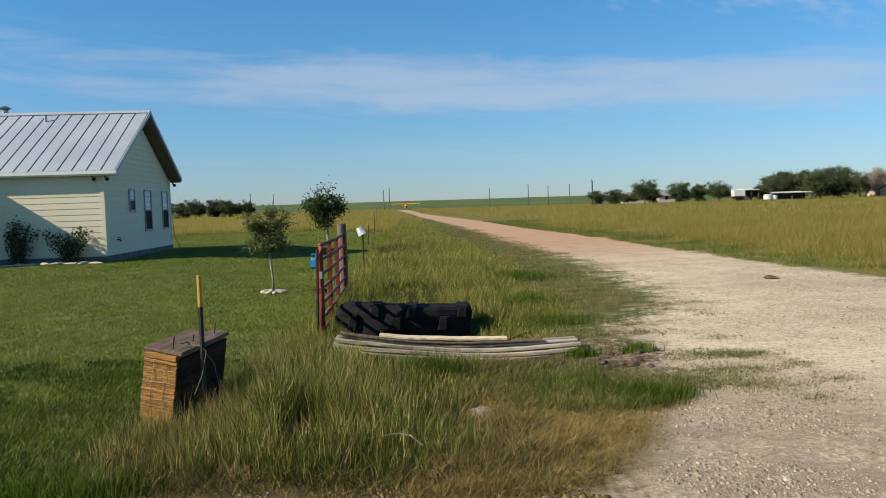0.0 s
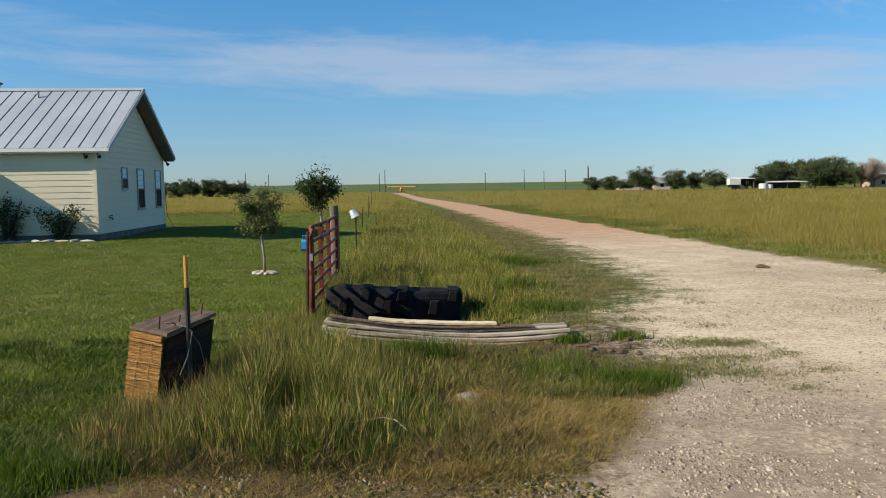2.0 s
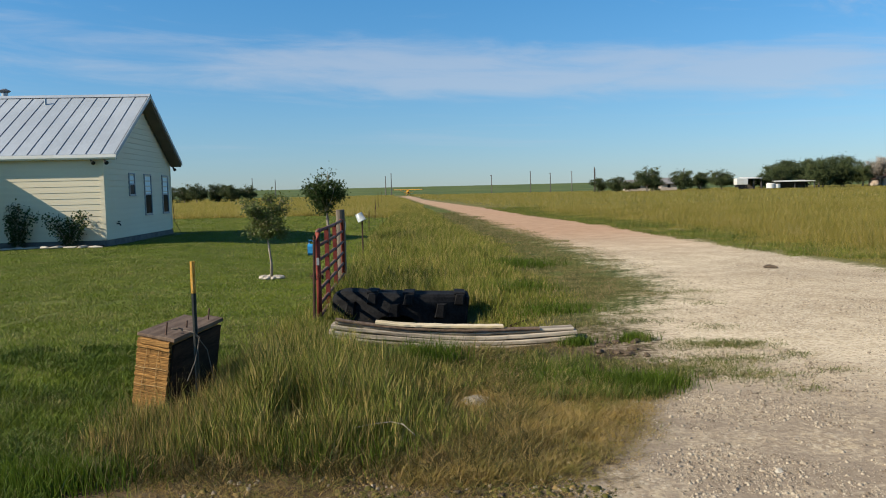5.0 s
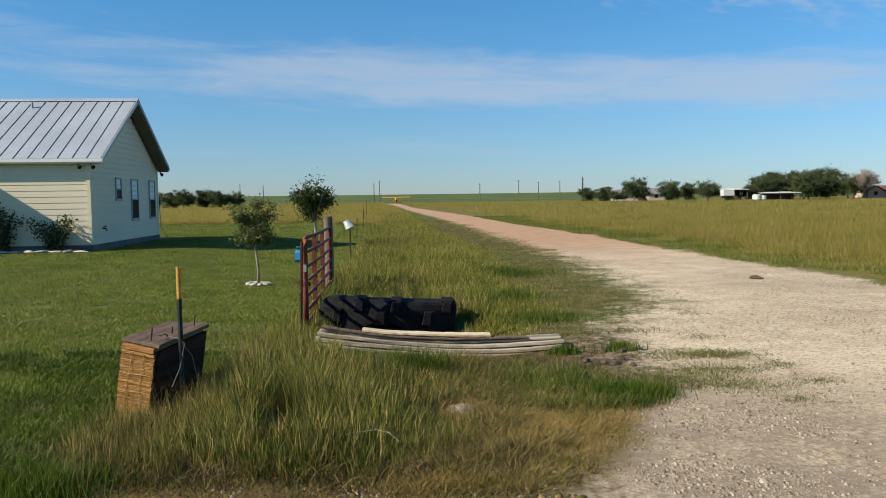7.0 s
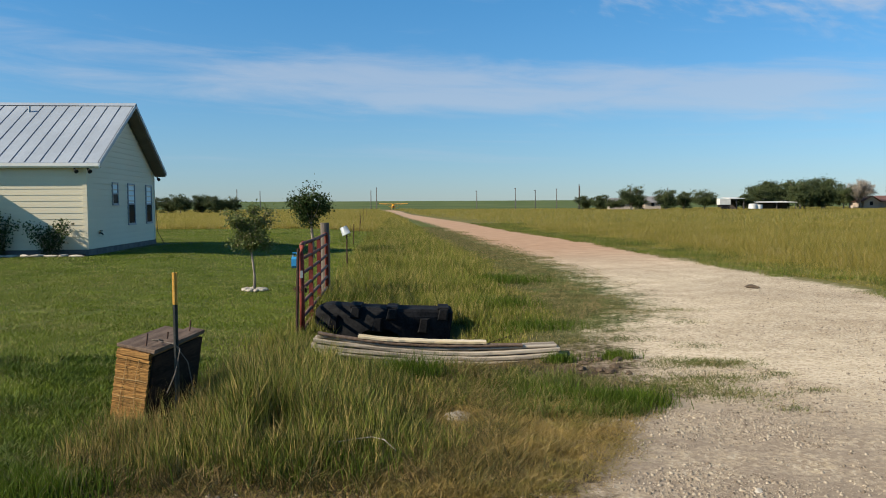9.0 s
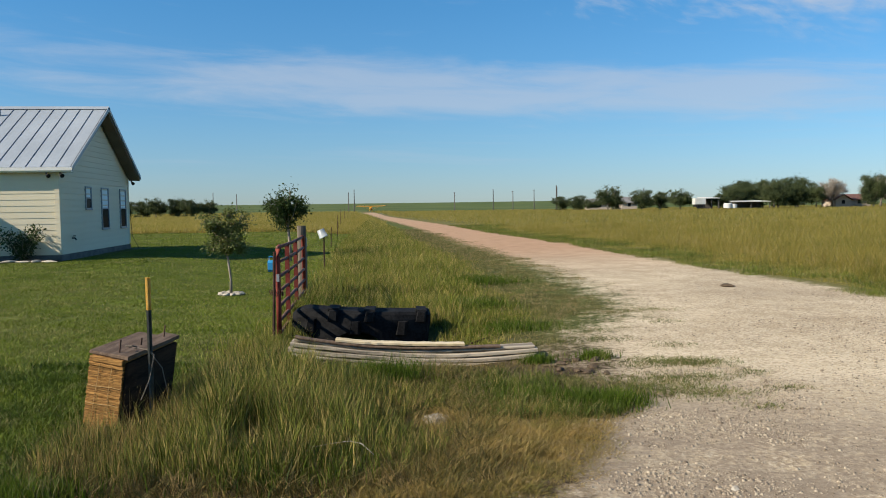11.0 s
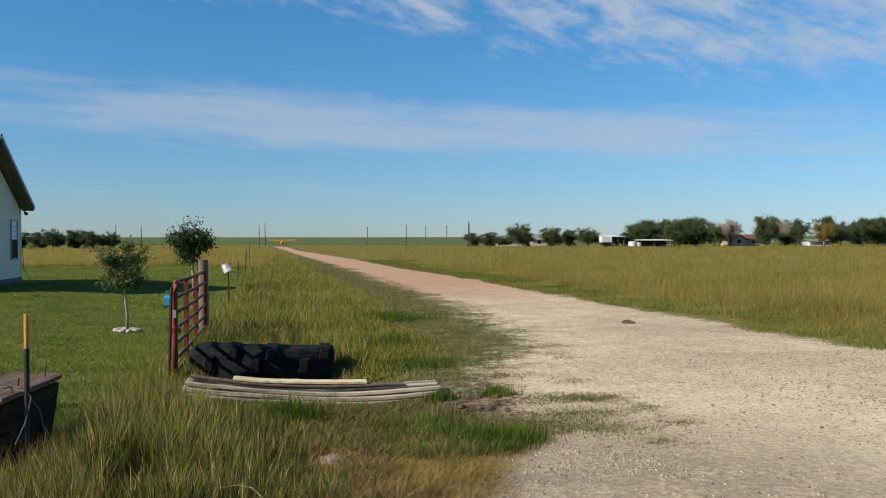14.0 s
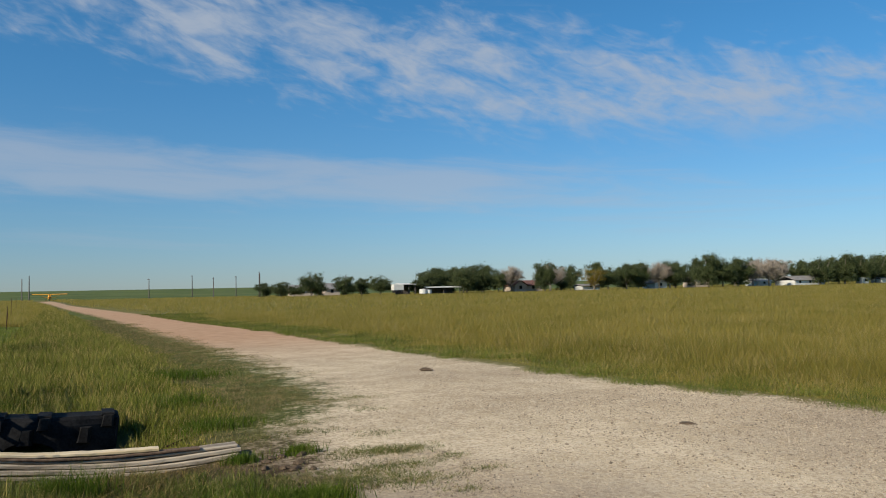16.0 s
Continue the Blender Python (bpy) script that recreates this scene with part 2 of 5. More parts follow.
MAT = dict(
    ground=ground_material(),
    lawn=leafy("lawn_blades", (0.090, 0.126, 0.011), (0.176, 0.216, 0.025), (0.26, 0.24, 0.085), 0.20, 0.42, 0.12, drift=0.58),
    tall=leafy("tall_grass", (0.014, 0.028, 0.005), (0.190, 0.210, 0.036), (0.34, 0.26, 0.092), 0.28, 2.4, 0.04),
    strip=leafy("strip_grass", (0.055, 0.072, 0.010), (0.235, 0.240, 0.042), (0.37, 0.29, 0.10), 0.24, 0.6, 0.3),
    field=leafy("field_grass", (0.200, 0.190, 0.036), (0.405, 0.318, 0.080), (0.45, 0.35, 0.125), 0.20, 0.22, 0.6, drift=0.62),
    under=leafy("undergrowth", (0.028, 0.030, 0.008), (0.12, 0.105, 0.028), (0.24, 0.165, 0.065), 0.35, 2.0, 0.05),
    coarse=leafy("coarse_turf", (0.016, 0.035, 0.004), (0.108, 0.158, 0.015), (0.19, 0.18, 0.06), 0.06, 0.9, 0.08),
    verge=leafy("verge_turf", (0.080, 0.082, 0.026), (0.170, 0.160, 0.056), (0.29, 0.22, 0.11), 0.30, 0.9, 0.15),
    weed=leafy("gravel_weed", (0.045, 0.062, 0.014), (0.145, 0.160, 0.040), (0.24, 0.19, 0.09), 0.20, 1.5, 0.1),
    fringe=leafy("fringe_grass", (0.050, 0.074, 0.010), (0.170, 0.195, 0.034), (0.26, 0.21, 0.09), 0.16, 0.7, 0.25, drift=0.6),
    dry=leafy("dry_grass", (0.095, 0.105, 0.020), (0.36, 0.235, 0.075), (0.30, 0.22, 0.095), 0.22, 2.2, 0.1, drift=0.6),
    fresh=leafy("fresh_grass", (0.028, 0.058, 0.005), (0.120, 0.172, 0.017), (0.22, 0.21, 0.08), 0.05, 1.0),
    green=leafy("green_tuft", (0.028, 0.052, 0.007), (0.125, 0.155, 0.026), (0.25, 0.20, 0.08), 0.22, 1.8, 0.15, drift=0.5),
    dead=leafy("dead_grass", (0.15, 0.105, 0.030), (0.40, 0.285, 0.105), (0.15, 0.16, 0.035), 0.30, 1.4),
    leaf=leafy("oak_leaf", (0.020, 0.038, 0.012), (0.070, 0.100, 0.030), None, 0, 0.9, 0.25, 0.45),
    leaf_pale=leafy("young_leaf", (0.06, 0.085, 0.022), (0.18, 0.20, 0.065), (0.19, 0.17, 0.09), 0.10, 1.0, 0.25, 0.45),
    leaf_far=leafy("far_leaf", (0.034, 0.050, 0.022), (0.100, 0.120, 0.046), None, 0, 0.12, 0.2),
    leaf_tan=leafy("tan_twigs", (0.24, 0.20, 0.16), (0.38, 0.33, 0.27), None, 0, 0.2, 0.2),
    leaf_gold=leafy("turning_leaf", (0.13, 0.10, 0.02), (0.24, 0.18, 0.03), None, 0, 0.2, 0.2),
    bark=plain("bark", (0.16, 0.13, 0.10), (0.30, 0.26, 0.21), 0.9, 0, 6, 0.5, 40, (1, 1, 0.25)),
    siding=plain("cream_siding", (0.67, 0.59, 0.425), (0.73, 0.655, 0.48), 0.6, 0, 1.2, 0.08, 50, (0.2, 0.2, 3), 0.02),
    trimwhite=plain("white_trim", (0.74, 0.72, 0.66), (0.80, 0.78, 0.73), 0.5, 0, 2.0, 0.05),
    soffit=plain("soffit", (0.13, 0.105, 0.08), (0.18, 0.15, 0.115), 0.7, 0, 2.0, 0.05),
    roof=plain("galvanized_roof", (0.32, 0.352, 0.375), (0.39, 0.425, 0.448), 0.5, 0.2, 0.8, 0.05, 12, (1, 0.3, 1), 0.02),
    seam=plain("roof_seam", (0.13, 0.14, 0.15), (0.19, 0.20, 0.21), 0.5, 0.5, 2, 0.05),
    concrete=plain("concrete", (0.10, 0.095, 0.085), (0.17, 0.16, 0.145), 0.9, 0, 3, 0.2),
    frame=plain("window_frame", (0.24, 0.26, 0.28), (0.32, 0.34, 0.36), 0.5),
    dark=plain("dark_interior", (0.012, 0.012, 0.013), (0.02, 0.02, 0.02), 0.9),
    blind=plain("window_pale_panel", (0.76, 0.84, 0.83), (0.80, 0.88, 0.87), 0.7, 0, 1.0, 0.0, 20, (0.2, 0.2, 2)),
    redpaint=plain("red_gate_paint", (0.13, 0.022, 0.016), (0.22, 0.050, 0.036), 0.65, 0.1, 9, 0.25, 70),
    greybar=plain("faded_bar", (0.10, 0.050, 0.040), (0.185, 0.110, 0.090), 0.75, 0.1, 9, 0.25, 70),
    rust=plain("rusty_steel", (0.07, 0.045, 0.035), (0.15, 0.085, 0.06), 0.8, 0.3, 14, 0.3, 80),
    rubber=plain("black_rubber", (0.007, 0.007, 0.0075), (0.019, 0.019, 0.0195), 0.75, 0, 5, 0.3, 40),
    timber=plain("weathered_timber", (0.17, 0.14, 0.105), (0.45, 0.385, 0.295), 0.85, 0, 3, 0.45, 26, (0.25, 5, 5), 0.12),
    newboard=plain("pale_board", (0.48, 0.37, 0.20), (0.64, 0.54, 0.38), 0.75, 0, 3, 0.3, 26, (0.25, 5, 5)),
    topwood=plain("greyed_board", (0.085, 0.056, 0.038), (0.17, 0.120, 0.085), 0.9, 0, 4, 0.5, 30, (6, 0.6, 4)),
    darkwood=plain("dark_board", (0.022, 0.014, 0.010), (0.055, 0.034, 0.022), 0.95, 0, 4, 0.5, 30, (4, 0.5, 4)),
    straw=plain("straw_layer", (0.13, 0.062, 0.018), (0.37, 0.20, 0.062), 0.9, 0, 5, 1.0, 14, (2.5, 2.5, 30), 0.30),
    post=plain("weathered_post", (0.095, 0.078, 0.062), (0.18, 0.15, 0.12), 0.9, 0, 4, 0.5, 40, (3, 3, 0.3)),
    pole=plain("utility_pole", (0.09, 0.08, 0.075), (0.14, 0.125, 0.115), 0.9, 0, 2, 0.2),
    steel=plain("stake_steel", (0.045, 0.05, 0.045), (0.09, 0.09, 0.08), 0.6, 0.4, 12, 0.2),
    yellow=plain("yellow_paint", (0.58, 0.31, 0.05), (0.70, 0.43, 0.12), 0.55, 0, 12, 0.1),
    cord=plain("straw_cord", (0.34, 0.21, 0.085), (0.48, 0.33, 0.15), 0.9, 0, 30, 0.3),
    rope=plain("pale_rope", (0.34, 0.30, 0.25), (0.50, 0.45, 0.39), 0.9, 0, 30, 0.3),
    blue=plain("blue_plastic", (0.02, 0.20, 0.42), (0.04, 0.29, 0.55), 0.4, 0, 4, 0.0),
    white=plain("white_plastic", (0.25, 0.28, 0.29), (0.34, 0.37, 0.38), 0.4, 0, 4, 0.05),
    grit=leafy("gravel_grit", (0.19, 0.15, 0.11), (0.43, 0.365, 0.27), (0.16, 0.125, 0.09), 0.28, 3.0, 0.0, 0.95),
    stone=plain("limestone", (0.30, 0.26, 0.205), (0.48, 0.43, 0.35), 0.9, 0, 5, 0.6, 40, (1, 1, 1), 0.15),
    clod=plain("dark_clod", (0.055, 0.040, 0.026), (0.125, 0.090, 0.060), 0.95, 0, 8, 0.6),
    plane=plain("yellow_fabric", (0.70, 0.30, 0.015), (0.78, 0.36, 0.025), 0.4, 0, 1, 0.0),
    black=plain("black_rubber_trim", (0.012, 0.012, 0.012), (0.025, 0.025, 0.025), 0.6),
    shed=plain("white_metal_sheet", (0.52, 0.52, 0.49), (0.62, 0.62, 0.59), 0.6, 0, 0.6, 0.05),
    redroof=plain("brown_shingle", (0.12, 0.060, 0.050), (0.18, 0.10, 0.085), 0.9, 0, 1, 0.2),
    tanwall=plain("tan_wall", (0.42, 0.34, 0.27), (0.50, 0.42, 0.35), 0.8, 0, 1, 0.1),
    greyroof=plain("grey_shingle", (0.16, 0.155, 0.15), (0.24, 0.23, 0.225), 0.9, 0, 1, 0.2),
)
glass, gt, gb = base_mat("window_glass", 0.04)
gb.inputs["Base Color"].default_value = (0.02, 0.025, 0.03, 1)
gb.inputs["Specular IOR Level"].default_value = 0.1
gb.inputs["IOR"].default_value = 1.12
for key in ("rubber", "darkwood"):
    MAT[key].node_tree.nodes["Principled BSDF"].inputs["Specular IOR Level"].default_value = 0.06
MAT["glass"] = glass

# ---- mesh tools ----


class Shape:
    """Collects vertices and faces for one mesh."""

    def __init__(self):
        self.v, self.f = [], []

    def add(self, verts, faces):
        n = len(self.v)
        self.v += [tuple(p) for p in verts]
        self.f += [tuple(i + n for i in f) for f in faces]
        return self

    def box(self, lo, hi, m=None, chamfer=0.0):
        """A box with its long edges chamfered where asked."""
        (x0, y0, z0), (x1, y1, z1) = lo, hi
        c = min(chamfer, (y1 - y0) / 3, (z1 - z0) / 3)
        if c > 0:
            ring = [(y0 + c, z0), (y1 - c, z0), (y1, z0 + c), (y1, z1 - c), (y1 - c, z1), (y0 + c, z1), (y0, z1 - c), (y0, z0 + c)]
        else:
            ring = [(y0, z0), (y1, z0), (y1, z1), (y0, z1)]
        k = len(ring)
        vs = [Vector((x, y, z)) for x in (x0, x1) for y, z in ring]
        fs = [tuple(reversed(range(k))), tuple(range(k, 2 * k))] + [(i, (i + 1) % k, k + (i + 1) % k, k + i) for i in range(k)]
        return self.add([m @ p for p in vs] if m else vs, fs)

    def tube(self, pts, radii, sides=8, cap=True):
        """A tube along points, tapering by the radii."""
        pts = [Vector(p) for p in pts]
        radii = radii if isinstance(radii, (list, tuple)) else [radii] * len(pts)
        vs, fs = [], []
        for i, p in enumerate(pts):
            d = (pts[min(i + 1, len(pts) - 1)] - pts[max(i - 1, 0)]).normalized()
            a = d.cross(Vector((0.31, 0.17, 0.93) if abs(d.z) < 0.9 else (1, 0, 0))).normalized()
            b = d.cross(a)
            vs += [p + radii[i] * (math.cos(u) * a + math.sin(u) * b) for u in [2 * math.pi * k / sides for k in range(sides)]]
        for i in range(len(pts) - 1):
            fs += [(i * sides + k, i * sides + (k + 1) % sides, (i + 1) * sides + (k + 1) % sides, (i + 1) * sides + k) for k in range(sides)]
        if cap:
            fs += [tuple(reversed(range(sides))), tuple(range((len(pts) - 1) * sides, len(pts) * sides))]
        return self.add(vs, fs)

    def prism(self, outline, a, b, axis):
        """An outline of two coordinates drawn out from a to b along an axis (0, 1 or 2)."""
        def at(u, v, w):
            return ((w, u, v), (u, w, v), (u, v, w))[axis]
        n = len(outline)
        vs = [at(u, v, a) for u, v in outline] + [at(u, v, b) for u, v in outline]
        return self.add(vs, [tuple(reversed(range(n))), tuple(range(n, 2 * n))] + [(i, (i + 1) % n, n + (i + 1) % n, n + i) for i in range(n)])

    def rock(self, c, r, rng, flat=0.7):
        """A lumpy stone from a subdivided octahedron."""
        vs = [Vector(p) for p in ((1, 0, 0), (-1, 0, 0), (0, 1, 0), (0, -1, 0), (0, 0, 1), (0, 0, -1))]
        fs = [(0, 2, 4), (2, 1, 4), (1, 3, 4), (3, 0, 4), (2, 0, 5), (1, 2, 5), (3, 1, 5), (0, 3, 5)]
        mids, out = {}, []
        def mid(a, b):
            k = (min(a, b), max(a, b))
            if k not in mids:
                mids[k] = len(vs)
                vs.append(((vs[a] + vs[b]) / 2).normalized())
            return mids[k]
        for a, b, c2 in fs:
            x, y, z = mid(a, b), mid(b, c2), mid(c2, a)
            out += [(a, x, z), (x, b, y), (z, y, c2), (x, y, z)]
        r = Vector(r) if not isinstance(r, (int, float)) else Vector((r, r, r * flat))
        q = Euler((0, 0, rng.uniform(0, 6.3))).to_matrix()
        return self.add([Vector(c) + q @ Vector([p[k] * r[k] * rng.uniform(0.78, 1.15) for k in range(3)]) for p in vs], out)

    def mesh(self, name, mat, smooth=False):
        me = bpy.data.meshes.new(name)
        me.from_pydata(self.v, [], self.f)
        me.materials.append(mat)
        if smooth:
            me.polygons.foreach_set("use_smooth", [True] * len(me.polygons))
        me.update()
        return me


def fixnormals(me):
    bm = bmesh.new()
    bm.from_mesh(me)
    bmesh.ops.recalc_face_normals(bm, faces=bm.faces)
    bm.to_mesh(me)
    bm.free()
    return me


def part(name, shape, mat, parent=None, label="", smooth=False):
    ob = new(name, fixnormals(shape.mesh(name, mat, smooth)))
    if parent:
        ob.parent = parent
    return tagged(ob, label)


def thing(name, place, label, category, group="", kind="", turn=0.0):
    ob = new(name)
    ob.matrix_world = pose(*place, 0, 0, turn)
    return tagged(ob, label, category, group, kind)


def sm(a, b, v):
    u = np.clip((np.asarray(v, float) - a) / (b - a), 0, 1)
    return u * u * (3 - 2 * u)


def height(x, y):
    """The lie of the land: a slight rise to the house, a ditch by the culvert, far fields rising to the horizon."""
    x, y = np.asarray(x, float), np.asarray(y, float)
    far = np.maximum(0, np.hypot(x, y) - 330) * 0.0066
    ditch = -0.10 * np.exp(-((x + 0.1) / 1.3) ** 2 - ((y - 8.6) / 0.5) ** 2) - 0.30 * np.exp(-((x + 0.38) / 1.25) ** 4 - ((y - 9.95) / 1.05) ** 4)
    uneven = (0.012 * (vnoise(x, y, 2.3, 5) - 0.5) + 0.03 * (vnoise(x, y, 0.5, 6) - 0.5)) * (np.hypot(x, y) < 60)
    return 0.25 * sm(9, 24, y) * sm(-3, -8, x) + far + ditch + uneven


def hz(x, y):
    return float(height(x, y))


def vnoise(x, y, scale, seed):
    """Smooth value noise over the plan, 0 to 1."""
    x, y = np.asarray(x, float) * scale, np.asarray(y, float) * scale
    xi, yi = np.floor(x).astype(np.int64), np.floor(y).astype(np.int64)
    fx, fy = x - xi, y - yi
    fx, fy = fx * fx * (3 - 2 * fx), fy * fy * (3 - 2 * fy)
    def hsh(a, b):
        k = (a * 374761393 + b * 668265263 + seed * 974711) & 0x7FFFFFFF
        k = ((k ^ (k >> 13)) * 1274126177) & 0x7FFFFFFF
        return ((k ^ (k >> 16)) & 0xFFFF) / 65535.0
    return (hsh(xi, yi) * (1 - fx) + hsh(xi + 1, yi) * fx) * (1 - fy) + (hsh(xi, yi + 1) * (1 - fx) + hsh(xi + 1, yi + 1) * fx) * fy


def fbm(x, y, scale, seed):
    """Three turned octaves of value noise, 0 to 1, with no grain along the axes."""
    x, y = np.asarray(x, float), np.asarray(y, float)
    total = 0.0
    for k, (turn, weight) in enumerate(((0.6, 0.5), (1.7, 0.3), (2.5, 0.2))):
        c, w = math.cos(turn), math.sin(turn)
        total = total + weight * vnoise(c * x - w * y, w * x + c * y, scale * 2.1 ** k, seed + 37 * k)
    return np.clip((total - 0.5) * 1.5 + 0.5, 0, 1)


# the runway's edges in plan: y, then the left and right x
EDGE_Y = (-30, 3, 4.3, 4.9, 5.5, 5.9, 6.4, 7.0, 7.8, 8.8, 9.9, 11.0, 12.0, 13.2, 15.2, 18.6, 24, 30, 38, 50, 67, 125, 152, 300)
EDGE_L = (0.2, 0.3, 0.72, 1.08, 1.35, 1.40, 1.88, 2.15, 2.05, 1.95, 2.2, 2.75, 3.2, 3.5, 3.6, 3.55, 3.35, 2.85, 2.2, 1.45, 0.4, -4.6, -7.0, -19)
EDGE_R = (9.5, 9.5, 9.48, 9.45, 9.42, 9.4, 9.37, 9.33, 9.25, 9.1, 8.9, 8.6, 8.4, 8.3, 8.15, 7.85, 7.45, 7.15, 6.6, 5.2, 4.1, -1.6, -4.1, -15.5)


def gravel_mask(x, y):
    """1 well inside the runway, 0 outside; softer and more broken on the house side."""
    l, r = np.interp(y, EDGE_Y, EDGE_L), np.interp(y, EDGE_Y, EDGE_R)
    soft = np.interp(y, (4, 6, 8, 12, 20, 60), (0.9, 1.1, 2.2, 2.6, 2.4, 1.6))
    return np.clip(0.5 + (x - l) / soft, 0, 1) * np.clip(0.5 + (r - x) / 1.1, 0, 1) * sm(270, 215, y)


def lawn_edge(y):
    """x where the mown lawn ends and the rough grass begins."""
    return np.interp(y, (0, 4, 6, 7.5, 9, 10.6, 14, 30, 200), (-2.3, -2.45, -2.45, -2.1, -1.9, -1.75, -1.75, -2.6, -8.0))

# ---- ground ----


def ground_sheet():
    xs = np.unique(np.round(np.concatenate([np.arange(-14, 12, 0.14), -14 - np.geomspace(0.2, 3600, 60), 12 + np.geomspace(0.2, 3600, 60)]), 3))
    ys = np.unique(np.round(np.concatenate([np.arange(1.0, 24, 0.14), np.arange(24, 80, 0.7), 1.0 - np.geomspace(0.2, 600, 25), 80 + np.geomspace(0.7, 4000, 70)]), 3))
    return xs, ys


def sheet(name, xs, ys, keep, lift):
    X, Y = np.meshgrid(xs, ys)
    Z = height(X, Y) + lift
    nx, ny = len(xs), len(ys)
    idx = np.arange(nx * ny).reshape(ny, nx)
    quads = np.stack([idx[:-1, :-1], idx[:-1, 1:], idx[1:, 1:], idx[1:, :-1]], -1)[keep(X, Y)[:-1, :-1]]
    used, inv = np.unique(quads, return_inverse=True)
    quads = inv.reshape(-1, 4)
    P = np.stack([X, Y, Z], -1).reshape(-1, 3)[used]
    me = bpy.data.meshes.new(name)
    me.from_pydata(P.tolist(), [], quads.tolist())
    me.polygons.foreach_set("use_smooth", [True] * len(me.polygons))
    x, y = P[:, 0], P[:, 1]
    le = lawn_edge(y)
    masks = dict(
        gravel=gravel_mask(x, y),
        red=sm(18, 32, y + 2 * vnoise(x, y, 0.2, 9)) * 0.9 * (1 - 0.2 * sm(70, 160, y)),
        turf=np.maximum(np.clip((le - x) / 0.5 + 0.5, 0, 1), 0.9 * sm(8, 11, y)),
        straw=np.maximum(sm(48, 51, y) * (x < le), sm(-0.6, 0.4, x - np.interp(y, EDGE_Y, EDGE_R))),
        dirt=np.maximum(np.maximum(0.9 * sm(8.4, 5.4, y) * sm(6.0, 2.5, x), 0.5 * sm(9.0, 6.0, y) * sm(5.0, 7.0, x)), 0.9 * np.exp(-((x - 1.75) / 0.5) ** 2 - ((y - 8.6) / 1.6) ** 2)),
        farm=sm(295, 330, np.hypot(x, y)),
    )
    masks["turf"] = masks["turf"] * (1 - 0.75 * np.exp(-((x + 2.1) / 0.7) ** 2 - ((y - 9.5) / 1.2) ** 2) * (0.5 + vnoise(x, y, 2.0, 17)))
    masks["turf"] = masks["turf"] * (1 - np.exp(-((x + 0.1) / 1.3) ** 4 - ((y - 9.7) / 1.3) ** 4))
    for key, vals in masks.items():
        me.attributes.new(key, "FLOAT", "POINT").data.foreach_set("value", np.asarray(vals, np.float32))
    me.materials.append(MAT["ground"])
    me.update()
    return new(name, me)


GX, GY = ground_sheet()
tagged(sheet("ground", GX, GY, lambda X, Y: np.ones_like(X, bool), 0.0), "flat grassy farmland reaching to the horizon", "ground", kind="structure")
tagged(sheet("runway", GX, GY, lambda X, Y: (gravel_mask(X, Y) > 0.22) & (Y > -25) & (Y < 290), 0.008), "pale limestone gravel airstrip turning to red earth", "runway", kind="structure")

# ---- grass ----
RNG = np.random.default_rng(7)


def blades(name, mat, x, y, h, w, bend, label, category="grass", fine=False, fan=None):
    """One mesh of curved tapering blades rooted at x, y; fine blades are single slivers."""
    n = len(x)
    a = RNG.uniform(0, 2 * np.pi, n)
    b = RNG.uniform(0, 2 * np.pi, n) if fan is None else fan + RNG.normal(0, 0.7, n)
    z = height(x, y) - 0.004
    side = np.stack([np.cos(a), np.sin(a), np.zeros(n)], 1) * w[:, None] / 2
    lean = np.stack([np.cos(b), np.sin(b), np.zeros(n)], 1) * (h * bend * RNG.uniform(0.3, 1.3, n))[:, None]
    root = np.stack([x, y, z], 1)
    up = np.array([0, 0, 1.0])
    mid = root + lean * 0.3 + up * (h * 0.58)[:, None]
    tip = root + lean + up * h[:, None]
    if fine:
        me = bpy.data.meshes.new(name)
        me.vertices.add(3 * n)
        me.vertices.foreach_set("co", np.stack([root - side, root + side, tip], 1).astype(np.float32).ravel())
        me.loops.add(3 * n)
        me.loops.foreach_set("vertex_index", np.arange(3 * n, dtype=np.int32))
        me.polygons.add(n)
        me.polygons.foreach_set("loop_start", np.arange(0, 3 * n, 3, dtype=np.int32))
        me.update(calc_edges=True)
        me.materials.append(mat)
        return tagged(new(name, me), label, category, kind="stuff")
    V = np.stack([root - side, root + side, mid + side * 0.75, mid - side * 0.75, tip], 1).reshape(-1, 3)
    base = np.arange(n)[:, None] * 5
    loops = (base + np.array([0, 1, 2, 3, 3, 2, 4])).ravel()
    me = bpy.data.meshes.new(name)
    me.vertices.add(5 * n)
    me.vertices.foreach_set("co", V.astype(np.float32).ravel())
    me.loops.add(7 * n)
    me.loops.foreach_set("vertex_index", loops.astype(np.int32))
    me.polygons.add(2 * n)
    me.polygons.foreach_set("loop_start", (np.arange(n)[:, None] * 7 + np.array([0, 4])).ravel().astype(np.int32))
    me.update(calc_edges=True)
    me.materials.append(mat)
    return tagged(new(name, me), label, category, kind="stuff")


def scatter(n, x0, x1, y0, y1, near=1.0):
    """Points in a stretch of the plan; near > 1 crowds them to small y."""
    return RNG.uniform(x0, x1, n), y0 + (y1 - y0) * RNG.uniform(0, 1, n) ** near


def right_edge(y):
    return np.interp(y, EDGE_Y, EDGE_R)


def left_edge(y):
    return np.interp(y, EDGE_Y, EDGE_L)


